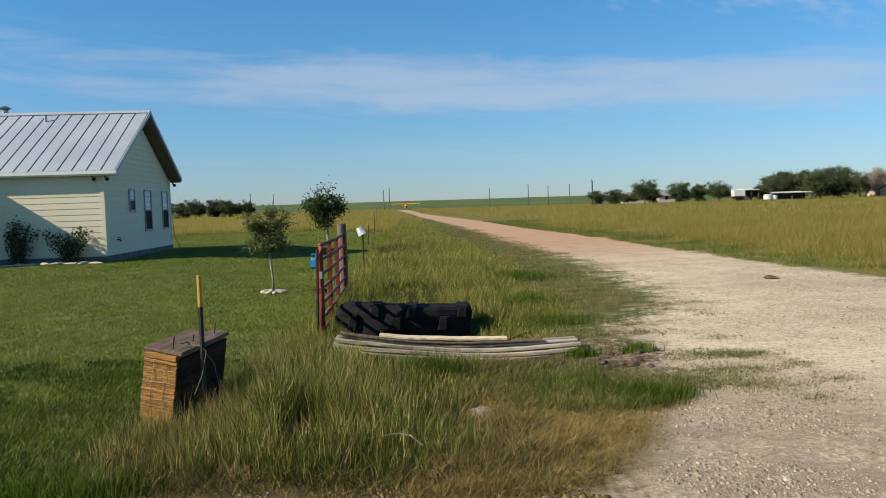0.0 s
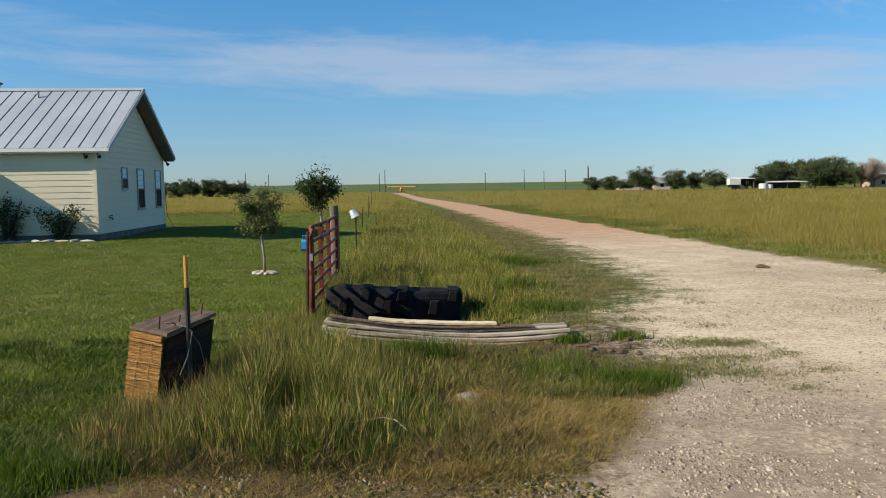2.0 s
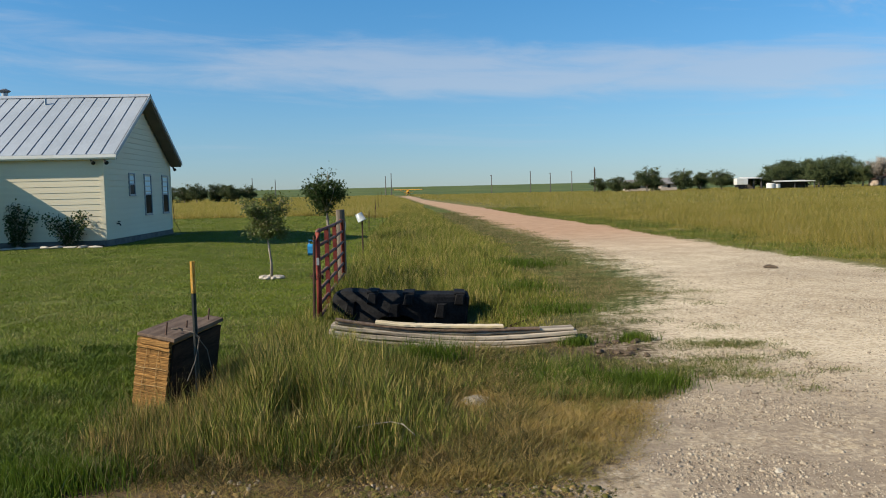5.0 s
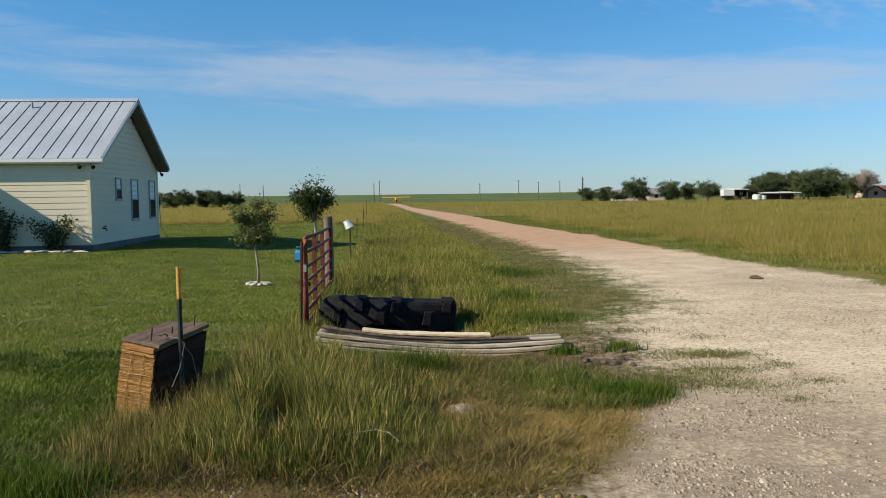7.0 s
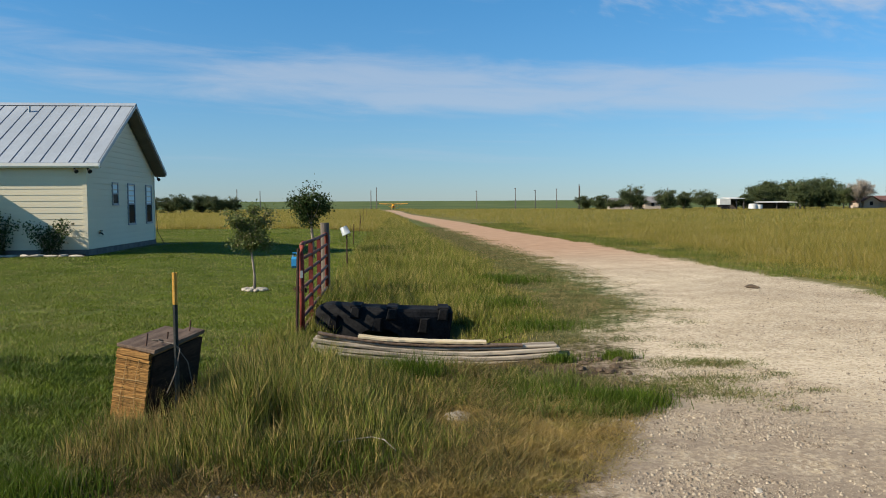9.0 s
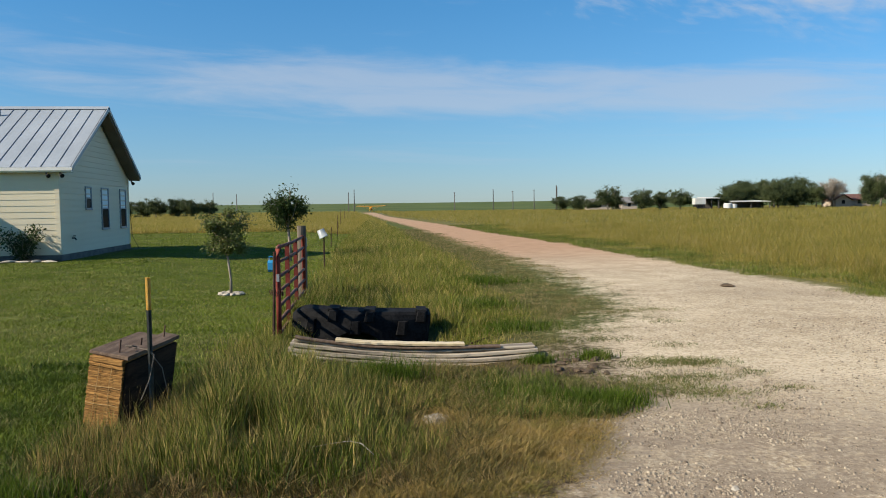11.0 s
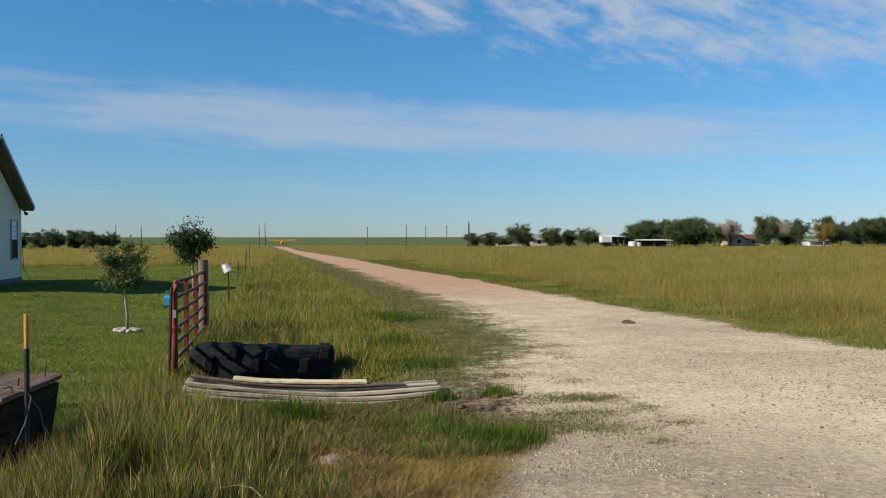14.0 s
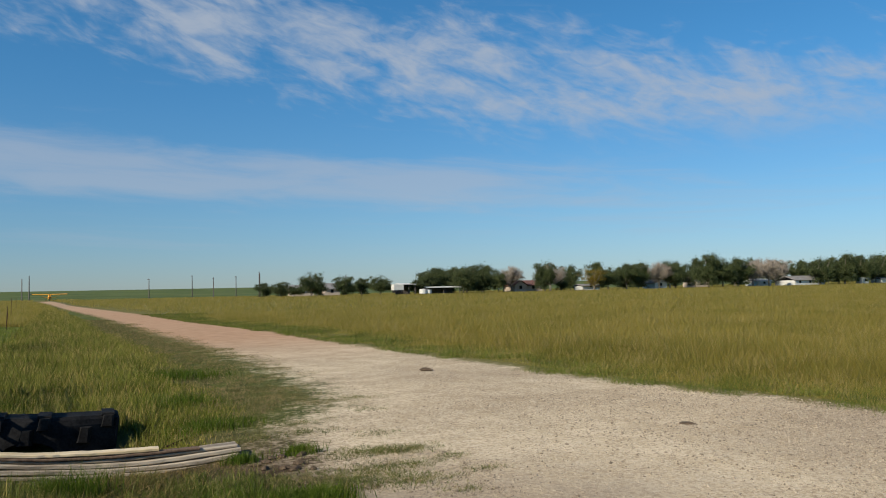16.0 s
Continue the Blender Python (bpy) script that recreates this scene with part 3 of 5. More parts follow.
def clear(x, y):
    """False where a solid thing stands."""
    crate = (np.abs(x + 2.22) < 0.27) & (y > 5.9) & (y < 7.3)
    tyre = ((x > -1.36 + 0.1 * np.sin(9 * y)) & (x < 0.40 + 0.1 * np.sin(7 * y)) & (y > 8.5) & (y < 11.15)) | ((np.abs(x) < 1.3) & (y > 8.35) & (y < 9.0)) | ((x > -0.8 + 0.2 * np.sin(11 * y)) & (x < 1.2) & (y > 8.0 + 0.1 * np.sin(8 * x)) & (y < 9.0))
    house = (x < -9.9) & (y > 22.9) & (y < 31)
    flat = ((x - 0.2) / 0.24) ** 2 + ((y - 5.92) / 0.3) ** 2 < 1
    return ~(crate | tyre | house | flat)


def tufts(x, y, spread, each):
    """Draws points together in clumps."""
    k = len(x)
    return np.repeat(x, each) + RNG.normal(0, spread, k * each), np.repeat(y, each) + RNG.normal(0, spread, k * each)


def fans(x, y, spread, each):
    """Tufts again, with the way that each blade leans out of its tuft."""
    k = len(x)
    dx, dy = RNG.normal(0, spread, k * each), RNG.normal(0, spread, k * each)
    return np.repeat(x, each) + dx, np.repeat(y, each) + dy, np.arctan2(dy, dx)


# mown lawn, thinning with distance
BARE = [(-3.17, 5.61, 0.16), (-4.6, 13.6, 0.25), (-6.3, 12.5, 0.40), (-4.9, 15.2, 0.3)]
BARE += [(-6.0 + 0.9 * k / 22, 10.2 + 2.5 * k / 22, 0.085) for k in range(23)]


def bare(x, y):
    """1 in the lawn's few worn spots."""
    return sum(np.exp(-((x - a) / r) ** 2 - ((y - b) / (0.7 * r)) ** 2) for a, b, r in BARE)


y = 2.6 + 47.4 * RNG.uniform(0, 1, 620000) ** 1.7
lo = -0.62 * y - 1.6
x = lo + (lawn_edge(y) + 0.15 - lo) * RNG.uniform(0, 1, len(y))
ok = clear(x, y) & (RNG.uniform(0, 1, len(y)) > bare(x, y))
x, y = x[ok], y[ok]
d = np.hypot(x, y)
hh = RNG.uniform(0.012, 0.034, len(x)) * (1 + 0.6 * fbm(x, y, 0.8, 3)) * (1 + 0.9 * sm(9, 5, y))
blades("lawn", MAT["lawn"], x, y, hh, 0.005 + 0.0004 * d, 1.1, "short mown green lawn with paler patches", fine=True)

# coarser, longer turf on the lawn's near side
x, y = scatter(46000, -5.2, -1.9, 2.6, 8.6)
ok = (x < lawn_edge(y) + 0.25) & clear(x, y) & (x > -0.62 * y - 1.0) & (0.7 * fbm(x, y, 1.3, 6) + 0.5 * RNG.uniform(0, 1, len(x)) + 0.6 * sm(8.4, 4.8, y) > 0.72) & (bare(x, y) < 0.4)
x, y = tufts(x[ok], y[ok], 0.03, 4)
blades("coarse_lawn", MAT["coarse"], x, y, RNG.uniform(0.035, 0.085, len(x)) * (0.7 + 0.6 * fbm(x, y, 1.6, 7)), RNG.uniform(0.005, 0.010, len(x)), 1.0, "coarse dark-green turf left longer than the lawn")

# rank grass in front of the crate and along the ditch
x, y = scatter(7600, -2.7, 1.3, 4.4, 8.6)
den = fbm(x, y, 1.3, 11)
ok = (x > lawn_edge(y) + 0.05) & clear(x, y) & (x < left_edge(y) - 0.75 - 0.5 * fbm(x, y, 0.9, 4)) & (den > 0.24) & (y > 4.62 + 0.35 * fbm(x, y, 2.0, 15))
ok &= RNG.uniform(0, 1, len(x)) < 1 - 0.85 * sm(-0.5, 0.9, x + 0.15 * (y - 6))
x, y = x[ok], y[ok]
hh = 0.09 + 0.27 * sm(0.5, -0.9, x + 0.10 * (y - 5)) * (0.40 + 0.85 * fbm(x, y, 1.4, 12))
hh *= 1 - 0.6 * sm(-1.35, -2.0, x)
hh *= np.where(x > -0.9, 1 - 0.55 * sm(6.9, 7.9, y), 1 - 0.2 * sm(7.4, 8.2, y))
hh *= 0.45 + 0.55 * sm(4.6, 5.3, y)
hh *= np.clip(RNG.normal(0.95, 0.28, len(x)), 0.35, 1.6)
x, y, lean = fans(x, y, 0.030, 30)
hh = np.repeat(hh, 30) * RNG.uniform(0.3, 1.2, len(x))
ok = clear(x, y)
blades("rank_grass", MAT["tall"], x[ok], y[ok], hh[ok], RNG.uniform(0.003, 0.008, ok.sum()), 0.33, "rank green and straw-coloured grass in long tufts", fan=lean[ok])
# tangled undergrowth at its feet, coloured darker than the blades above
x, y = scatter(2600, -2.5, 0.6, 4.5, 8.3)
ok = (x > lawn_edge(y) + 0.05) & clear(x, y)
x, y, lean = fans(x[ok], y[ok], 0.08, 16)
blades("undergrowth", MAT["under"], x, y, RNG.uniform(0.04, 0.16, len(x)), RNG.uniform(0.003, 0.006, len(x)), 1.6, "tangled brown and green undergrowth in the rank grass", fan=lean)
# seed stalks that stand over it, some bent flat
x, y = scatter(900, -2.3, 0.9, 4.7, 8.4)
ok = (x > lawn_edge(y) + 0.15) & clear(x, y) & (fbm(x, y, 1.3, 11) > 0.36)
x, y = tufts(x[ok], y[ok], 0.07, 9)
blades("pale_stalks", MAT["dead"], x, y, RNG.uniform(0.5, 1.1, len(x)) * (0.08 + 0.32 * sm(0.7, -0.8, x + 0.12 * (y - 5)) * np.where((y > 7) & (x > -0.9), 0.55, 1.0)), RNG.uniform(0.002, 0.004, len(x)), 0.4, "pale dry stalks among the rank grass")
x, y = scatter(170, -2.0, 0.4, 4.5, 7.6)
blades("fallen_stalks", MAT["dead"], x, y, RNG.uniform(0.05, 0.14, len(x)), RNG.uniform(0.003, 0.005, len(x)), 3.2, "bleached stalks fallen across the grass")

# fine dry grass, orange-brown and olive, near the gravel
x, y = scatter(5200, -0.9, 1.9, 4.35, 6.5)
ok = (x > lawn_edge(y) + 0.4) & (x < left_edge(y) + 0.12) & (fbm(x, y, 2.2, 21) > 0.36) & (sm(-0.9, 0.3, x) * (0.25 + 0.75 * sm(-0.25, 0.15, left_edge(y) - x)) > RNG.uniform(0, 1, len(x)))
x, y, lean = fans(x[ok], y[ok], 0.055, 22)
near = 0.4 + 0.6 * sm(-0.1, 0.55, left_edge(y) - x)
blades("dry_grass", MAT["dry"], x, y, RNG.uniform(0.02, 0.10, len(x)) * near * (0.5 + 0.8 * fbm(x, y, 2.0, 23)), RNG.uniform(0.002, 0.0042, len(x)), 1.5, "dry orange-brown grass beside the gravel", fan=lean)

# flattened thatch over the bare soil along the near edge
x, y = scatter(5200, -1.9, 1.7, 3.4, 6.2)
ok = (x < left_edge(y) + 0.25 * fbm(x, y, 1.2, 82)) & ((y < 4.9) | (x > -0.4)) & (fbm(x, y, 1.8, 81) > 0.38)
x, y = tufts(x[ok], y[ok], 0.10, 8)
blades("thatch", MAT["dead"], x, y, RNG.uniform(0.012, 0.05, len(x)), RNG.uniform(0.002, 0.005, len(x)), 3.6, "flattened brown thatch over bare soil")

# rough strip between lawn and runway: long beside the fence line, lower towards the gravel
x, y = scatter(30000, -8, 3.0, 9.2, 110, 2.2)
l = np.minimum(left_edge(y) - np.interp(y, (9, 11, 14), (0.75, 0.9, 1.35)), 2.0)
ok = (x > lawn_edge(y)) & (x < l - 0.2 + 0.7 * (fbm(x, y, 0.5, 31) - 0.5)) & clear(x, y)
x, y = x[ok], y[ok]
rel = np.clip((l[ok] - x) / 2.4, 0, 1)
hh = 0.06 + 0.36 * sm(0.05, 0.85, rel) * (0.5 + 0.7 * fbm(x, y, 0.6, 32)) * np.interp(y, (9, 12, 16), (0.5, 0.8, 1.0))
x, y = tufts(x, y, 0.13, 15)
hh = 0.85 * np.repeat(hh, 15) * RNG.uniform(0.45, 1.25, len(x))
ok = clear(x, y)
blades("strip_grass", MAT["strip"], x[ok], y[ok], hh[ok], (RNG.uniform(0.003, 0.006, len(x)) + 0.0003 * y)[ok], 0.5, "long green and tan grass beside the airstrip")

# low olive turf that thins out over the gravel's verge
y = 7.2 + 52 * RNG.uniform(0, 1, 52000) ** 1.9
off = RNG.uniform(-2.4, 0.9, len(y))
x = left_edge(y) + off
keep = sm(0.62, -0.75, off + 1.3 * (fbm(x, y, 1.0, 93) - 0.5)) * (0.25 + 0.75 * sm(0.25, 0.6, fbm(x, y, 2.6, 94))) * np.interp(y, (7, 8, 9.5, 12), (0.20, 0.12, 0.35, 1.0))
ok = (RNG.uniform(0, 1, len(y)) < keep) & clear(x, y)
x, y = tufts(x[ok], y[ok], 0.05, 10)
blades("verge_turf", MAT["verge"], x, y, RNG.uniform(0.010, 0.050, len(x)), 0.004 + 0.00035 * y, 1.1, "low olive turf thinning out over the gravel", fine=True)

# green grass between the stone and the gravel, and about the planks' end
x, y = scatter(2600, -0.6, 2.0, 6.05, 7.8)
ok = (x < np.interp(y, (6, 6.6, 7.2, 7.6, 8.3), (1.5, 1.9, 1.6, 1.25, 1.2)) + 0.5 * (fbm(x, y, 1.9, 62) - 0.5)) & clear(x, y) & (fbm(x, y, 1.5, 61) > 0.30) & (RNG.uniform(0, 1, len(x)) < 0.25 + 0.55 * sm(7.6, 6.9, y))
x, y = tufts(x[ok], y[ok], 0.05, 18)
blades("low_grass", MAT["green"], x, y, RNG.uniform(0.03, 0.12, len(x)), RNG.uniform(0.003, 0.006, len(x)), 0.8, "low green grass between the dry tufts")

# the wide pasture on the far side of the runway, and the one behind the house
for name, count, far in (("pasture", 420000, 60), ("far_pasture", 260000, 330)):
    yy = 4 + (far - 4) * RNG.uniform(0, 1, count) ** 1.9
    xx = right_edge(yy) + 0.5 + (6 + 1.15 * yy) * RNG.uniform(0, 1, count) ** 1.25
    if far > 100:
        yy = 50 + (far - 50) * RNG.uniform(0, 1, count) ** 1.6
        xx = RNG.uniform(-0.75, 1.62, count) * yy
        ok = (xx > right_edge(yy) + 1.2) | (xx < np.minimum(lawn_edge(yy) + 2, left_edge(yy) - 1.0))
        xx, yy = xx[ok], yy[ok]
    off = np.maximum(xx - right_edge(yy), 0)
    rise = np.where(xx > 0, sm(1.5, 5.6, off + 1.8 * fbm(xx, yy, 0.35, 51)), 0.9)
    d = np.hypot(xx, yy)
    hh = (0.035 + 0.46 * rise * (0.6 + 0.35 * fbm(xx, yy, 0.18, 52) + 0.3 * fbm(xx, yy, 0.9, 53))) * RNG.uniform(0.45, 1.1, len(xx))
    blades(name, MAT["field"], xx, yy, hh, 0.003 + 0.0006 * d, 0.8, "open pasture of tall tan and green grass", fine=True)
yy = 50 + 100 * RNG.uniform(0, 1, 80000) ** 1.5
xx = RNG.uniform(-0.7, 0.05, len(yy)) * yy
ok = xx < np.minimum(lawn_edge(yy) + 1, left_edge(yy) - 1.0)
blades("back_pasture", MAT["field"], xx[ok], yy[ok], RNG.uniform(0.2, 0.5, ok.sum()), 0.003 + 0.0005 * yy[ok], 0.8, "tall tan grass behind the mown lawn", fine=True)
# greener fringe along the pasture's near edge
y = 5 + 65 * RNG.uniform(0, 1, 14000) ** 1.8
off = 4.6 * RNG.uniform(0, 1, len(y)) ** 1.4 - 0.2
x = right_edge(y) + off
ok = (fbm(x, y, 0.6, 71) > 0.34) & (fbm(x, y, 1.7, 72) > 0.4 - 0.2 * off)
x, y = tufts(x[ok], y[ok], 0.12, 12)
blades("fringe_grass", MAT["fringe"], x, y, RNG.uniform(0.02, 0.13, len(x)), 0.004 + 0.0004 * y, 0.9, "low green grass fringing the pasture", fine=True)

# bright clumps
for cx, cy, r, n, h in ((1.60, 6.52, 0.30, 2200, 0.14), (1.15, 6.72, 0.34, 900, 0.12), (0.6, 6.9, 0.4, 500, 0.12), (2.03, 8.5, 0.17, 800, 0.12), (-1.4, 12.6, 0.4, 1400, 0.30), (1.35, 10.6, 0.5, 1700, 0.14), (1.0, 12.8, 0.6, 1500, 0.2), (1.6, 17.0, 0.7, 1800, 0.22), (1.40, 8.40, 0.17, 600, 0.13), (-0.75, 5.0, 0.5, 1200, 0.2), (-0.25, 7.3, 0.35, 1300, 0.3), (-2.3, 4.55, 0.35, 2200, 0.17)):
    x, y = RNG.normal(cx, r * 0.6, n), RNG.normal(cy, r * 0.4, n)
    blades("grass_clump", MAT["fresh"], x, y, RNG.uniform(0.4, 1.1, n) * h, RNG.uniform(0.004, 0.008, n), 0.5, "bright green clump of fresh grass")

# low matted weeds out on the gravel
for cx, cy, r, n in ((2.57, 8.15, 0.30, 420), (3.0, 8.1, 0.26, 460), (2.6, 6.8, 0.30, 420), (2.4, 7.3, 0.34, 520), (2.05, 7.0, 0.3, 500), (2.9, 7.4, 0.2, 160), (2.3, 9.6, 0.25, 160), (2.45, 10.3, 0.2, 110), (3.1, 9.1, 0.2, 90), (3.35, 7.55, 0.14, 70), (3.4, 6.9, 0.12, 60), (2.9, 6.3, 0.12, 60), (3.9, 12.3, 0.25, 110), (3.6, 11.0, 0.2, 80), (1.7, 9.5, 0.25, 160), (1.6, 7.45, 0.3, 260)):
    x, y = RNG.normal(cx, r * 0.8, n), RNG.normal(cy, r * 0.5, n)
    x, y = tufts(x, y, 0.03, 5)
    blades("weed_patch", MAT["weed"], x, y, RNG.uniform(0.012, 0.05, len(x)), RNG.uniform(0.003, 0.007, len(x)), 1.2, "flat patch of weeds growing through gravel")

# ---- loose stones ----
rng = random.Random(3)


def chips(name, mat, x, y, r, label):
    """Many blunt five-sided chips of stone lying on the ground, in one mesh."""
    n = len(x)
    a = RNG.uniform(0, 6.3, n)[:, None] + np.arange(5) * 1.2566 + RNG.uniform(-0.35, 0.35, (n, 5))
    q = r[:, None] * RNG.uniform(0.6, 1.25, (n, 5))
    z = height(x, y)[:, None] + 0.008 * (gravel_mask(x, y) > 0.22)[:, None]
    low = np.stack([x[:, None] + np.cos(a) * q, y[:, None] + np.sin(a) * q, z - 0.2 * r[:, None] + 0 * a], -1)
    top = np.stack([x[:, None] + np.cos(a) * q * 0.62, y[:, None] + np.sin(a) * q * 0.62, z + r[:, None] * RNG.uniform(0.35, 0.8, (n, 5))], -1)
    V = np.concatenate([low, top], 1).reshape(-1, 3)
    face = np.array([(k, (k + 1) % 5, 5 + (k + 1) % 5, 5 + k) for k in range(5)]).ravel()
    loops = (np.arange(n)[:, None] * 10 + np.concatenate([face, np.arange(5, 10)])).ravel()
    starts = (np.arange(n)[:, None] * 25 + np.array([0, 4, 8, 12, 16, 20])).ravel()
    me = bpy.data.meshes.new(name)
    me.vertices.add(10 * n)
    me.vertices.foreach_set("co", V.astype(np.float32).ravel())
    me.loops.add(25 * n)
    me.loops.foreach_set("vertex_index", loops.astype(np.int32))
    me.polygons.add(6 * n)
    me.polygons.foreach_set("loop_start", starts.astype(np.int32))
    me.update(calc_edges=True)
    me.materials.append(mat)
    return tagged(new(name, me), label, "gravel", kind="stuff")


# thickly strewn at the verge, thin over the packed middle, coarse towards the pasture
y = 3.4 + 4.4 * RNG.uniform(0, 1, 26000) ** 1.3
off = RNG.normal(0.75, 0.65, len(y))
x = left_edge(y) + off
ok = (off > -0.6) & (fbm(x, y, 1.7, 101) > 0.44) & (RNG.uniform(0, 1, len(y)) < np.interp(off, (-0.6, 0.0, 0.4), (0.03, 0.35, 1.0)))
x, y = x[ok], y[ok]
chips("gravel_stones", MAT["grit"], x, y, np.minimum(0.0032 * np.exp(RNG.exponential(0.45, len(x))), 0.016), "loose pale limestone gravel")
y = 3.4 + 14 * RNG.uniform(0, 1, 30000) ** 1.6
x = left_edge(y) + 0.3 + (right_edge(y) - left_edge(y) - 0.3) * RNG.uniform(0, 1, len(y))
ok = (fbm(x, y, 0.8, 102) > 0.5 - 0.35 * sm(4.5, 8.0, x)) & (x < 0.62 * y + 4.5)
x, y = x[ok], y[ok]
chips("strewn_gravel", MAT["grit"], x, y, np.minimum(0.0034 * np.exp(RNG.exponential(0.42, len(x))) * (1 + 0.35 * sm(5, 8.5, x)), 0.016), "coarse pale gravel strewn over the packed strip")
y, x = 3.6 + 7.4 * RNG.uniform(0, 1, 26000) ** 1.2, RNG.uniform(3.8, 9.5, 26000)
ok = (x < right_edge(y) + 0.25) & (RNG.uniform(0, 1, len(x)) < sm(3.8, 7.5, x + 2.2 * (fbm(x, y, 0.7, 104) - 0.5))) & (x < 0.85 * y + 3.5)
x, y = x[ok], y[ok]
chips("coarse_gravel", MAT["grit"], x, y, np.minimum(0.006 * np.exp(RNG.exponential(0.4, len(x))), 0.019), "coarse tan gravel along the pasture's side")
y = 11 + 24 * RNG.uniform(0, 1, 420)
x = left_edge(y) + RNG.normal(0.2, 0.4, len(y))
chips("verge_stones", MAT["grit"], x, y, RNG.uniform(0.006, 0.022, len(x)), "pale stones scattered along the airstrip's verge")
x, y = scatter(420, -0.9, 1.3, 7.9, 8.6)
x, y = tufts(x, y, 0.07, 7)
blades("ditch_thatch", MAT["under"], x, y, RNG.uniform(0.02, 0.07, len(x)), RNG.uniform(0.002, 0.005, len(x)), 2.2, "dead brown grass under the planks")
y, x = RNG.uniform(3.5, 4.75, 6000), RNG.uniform(-1.5, 0.9, 6000)
ok = (fbm(x, y, 2.2, 103) > 0.45) & (y < 4.6 + 0.1 * x)
x, y = x[ok], y[ok]
size = np.minimum(0.004 * np.exp(RNG.exponential(0.5, len(x))), 0.022)
pale = RNG.uniform(0, 1, len(x)) < 0.3
chips("soil_stones", MAT["grit"], x[pale], y[pale], size[pale], "pale stones in the bare soil")
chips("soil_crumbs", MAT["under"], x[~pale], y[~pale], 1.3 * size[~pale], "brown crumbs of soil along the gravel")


def stone(name, place, size, label, mat="stone", seed=1, group=""):
    ob = part(name, Shape().rock((0, 0, size[2] * 0.55), size, random.Random(seed)), MAT[mat])
    ob.matrix_world = pose(place[0], place[1], hz(*place))
    return tagged(ob, label, "stone", group)


stone("stone", (0.215, 6.06), (0.17, 0.12, 0.036), "pale flat limestone lying in the grass", seed=4)
stone("stone", (1.9, 4.5), (0.035, 0.025, 0.016), "small pale stone on the gravel verge", seed=5)
stone("dirt_clod", (6.35, 15.5), (0.19, 0.13, 0.05), "dark clod of earth lying on the gravel", "clod", 6)
stone("dirt_clod", (6.65, 7.87), (0.13, 0.09, 0.022), "dark flat clod near the runway's edge", "clod", 7)
for k in range(9):
    stone("dirt_clod", (0.2 + rng.uniform(-0.35, 0.45), 4.1 + rng.uniform(-0.12, 0.12)), (rng.uniform(0.018, 0.035), 0.022, 0.015), "dark crumb of soil at the gravel's edge", "clod", 120 + k, "crumbs of soil")
for k in range(14):
    stone("dirt_clod", (1.55 + rng.uniform(-0.35, 0.5), 8.1 + rng.uniform(-0.5, 0.4)), (rng.uniform(0.03, 0.07), 0.045, 0.03), "small crumb of grey-brown soil", "clod", 20 + k, "crumbs of soil")

# ---- house ----
HX, HY, HTURN = -10.08, 23.47, 4.0
house = thing("house", (HX, HY, 0.22), "cream lap-sided house with a standing-seam metal roof", "house", turn=HTURN)
HL, HW, EAVE, RISE, OVF, OVG = 13.0, 7.15, 2.70, 2.06, 0.14, 0.43
# local frame: x runs to the left along the front as negative, y goes back along the gable
body = part("wall", Shape().prism([(0.0, 0.0), (HW, 0.0), (HW, EAVE - 0.02), (HW / 2, EAVE + RISE - 0.14), (0.0, EAVE - 0.02)], -HL, 0.0, 0), MAT["siding"], house)
board = Shape().prism([(-0.014, 0.0), (0.0, 0.0), (0.0, 0.185), (-0.004, 0.185)], -HL, -0.09, 0)
board_mesh = fixnormals(board.mesh("siding_board", MAT["siding"]))
z = 0.21
while z < EAVE - 0.2:
    ob = new("siding_board", board_mesh)
    ob.parent, ob.location = body, (0, -0.002, z)
    z += 0.178
z = 0.21
while z < EAVE + RISE - 0.5:
    over = max(0.0, z + 0.185 - EAVE)
    inset = over / RISE * HW / 2
    s = Shape().prism([(0.0, 0.0), (0.022, 0.0), (0.004, 0.185), (0.0, 0.185)], 0.09 + inset, HW - 0.09 - inset, 1)
    ob = part("siding_board", s, MAT["siding"], body)
    ob.location = (0.002, 0, z)
    z += 0.178
for cy in (0.0, HW):
    part("corner_trim", Shape().box((-0.10, cy - 0.03 if cy == 0 else cy - 0.10, 0.24), (0.03, cy + 0.10 if cy == 0 else cy + 0.03, EAVE - 0.05)), MAT["siding"], body)
part("foundation", Shape().box((-HL - 0.02, -0.035, -0.3), (0.035, HW + 0.03, 0.20)), MAT["concrete"], house, "grey concrete foundation")
slope = math.atan2(RISE, HW / 2)
run = HW / 2 + OVF
# roof slabs: outline across the gable, drawn along the ridge
def eave_z(off):
    return EAVE + RISE * (1 - off / (HW / 2))
lowz = eave_z(HW / 2 + OVF)
roof = part("roof", Shape().prism([(-OVF, lowz + 0.03), (HW / 2, EAVE + RISE + 0.03), (HW + OVF, lowz + 0.03), (HW + OVF, lowz + 0.13), (HW / 2, EAVE + RISE + 0.13), (-OVF, lowz + 0.13)], -HL - 0.4, OVG, 0), MAT["roof"], house, "galvanized standing-seam metal roof")
seam = fixnormals(Shape().prism([(-OVF, lowz + 0.12), (HW / 2, EAVE + RISE + 0.12), (HW / 2, EAVE + RISE + 0.148), (-OVF, lowz + 0.148)], -0.009, 0.009, 0).mesh("roof_seam", MAT["seam"]))
for k in range(33):
    ob = new("roof_seam", seam)
    ob.parent, ob.location = roof, (OVG - 0.02 - 0.415 * k, 0, 0)
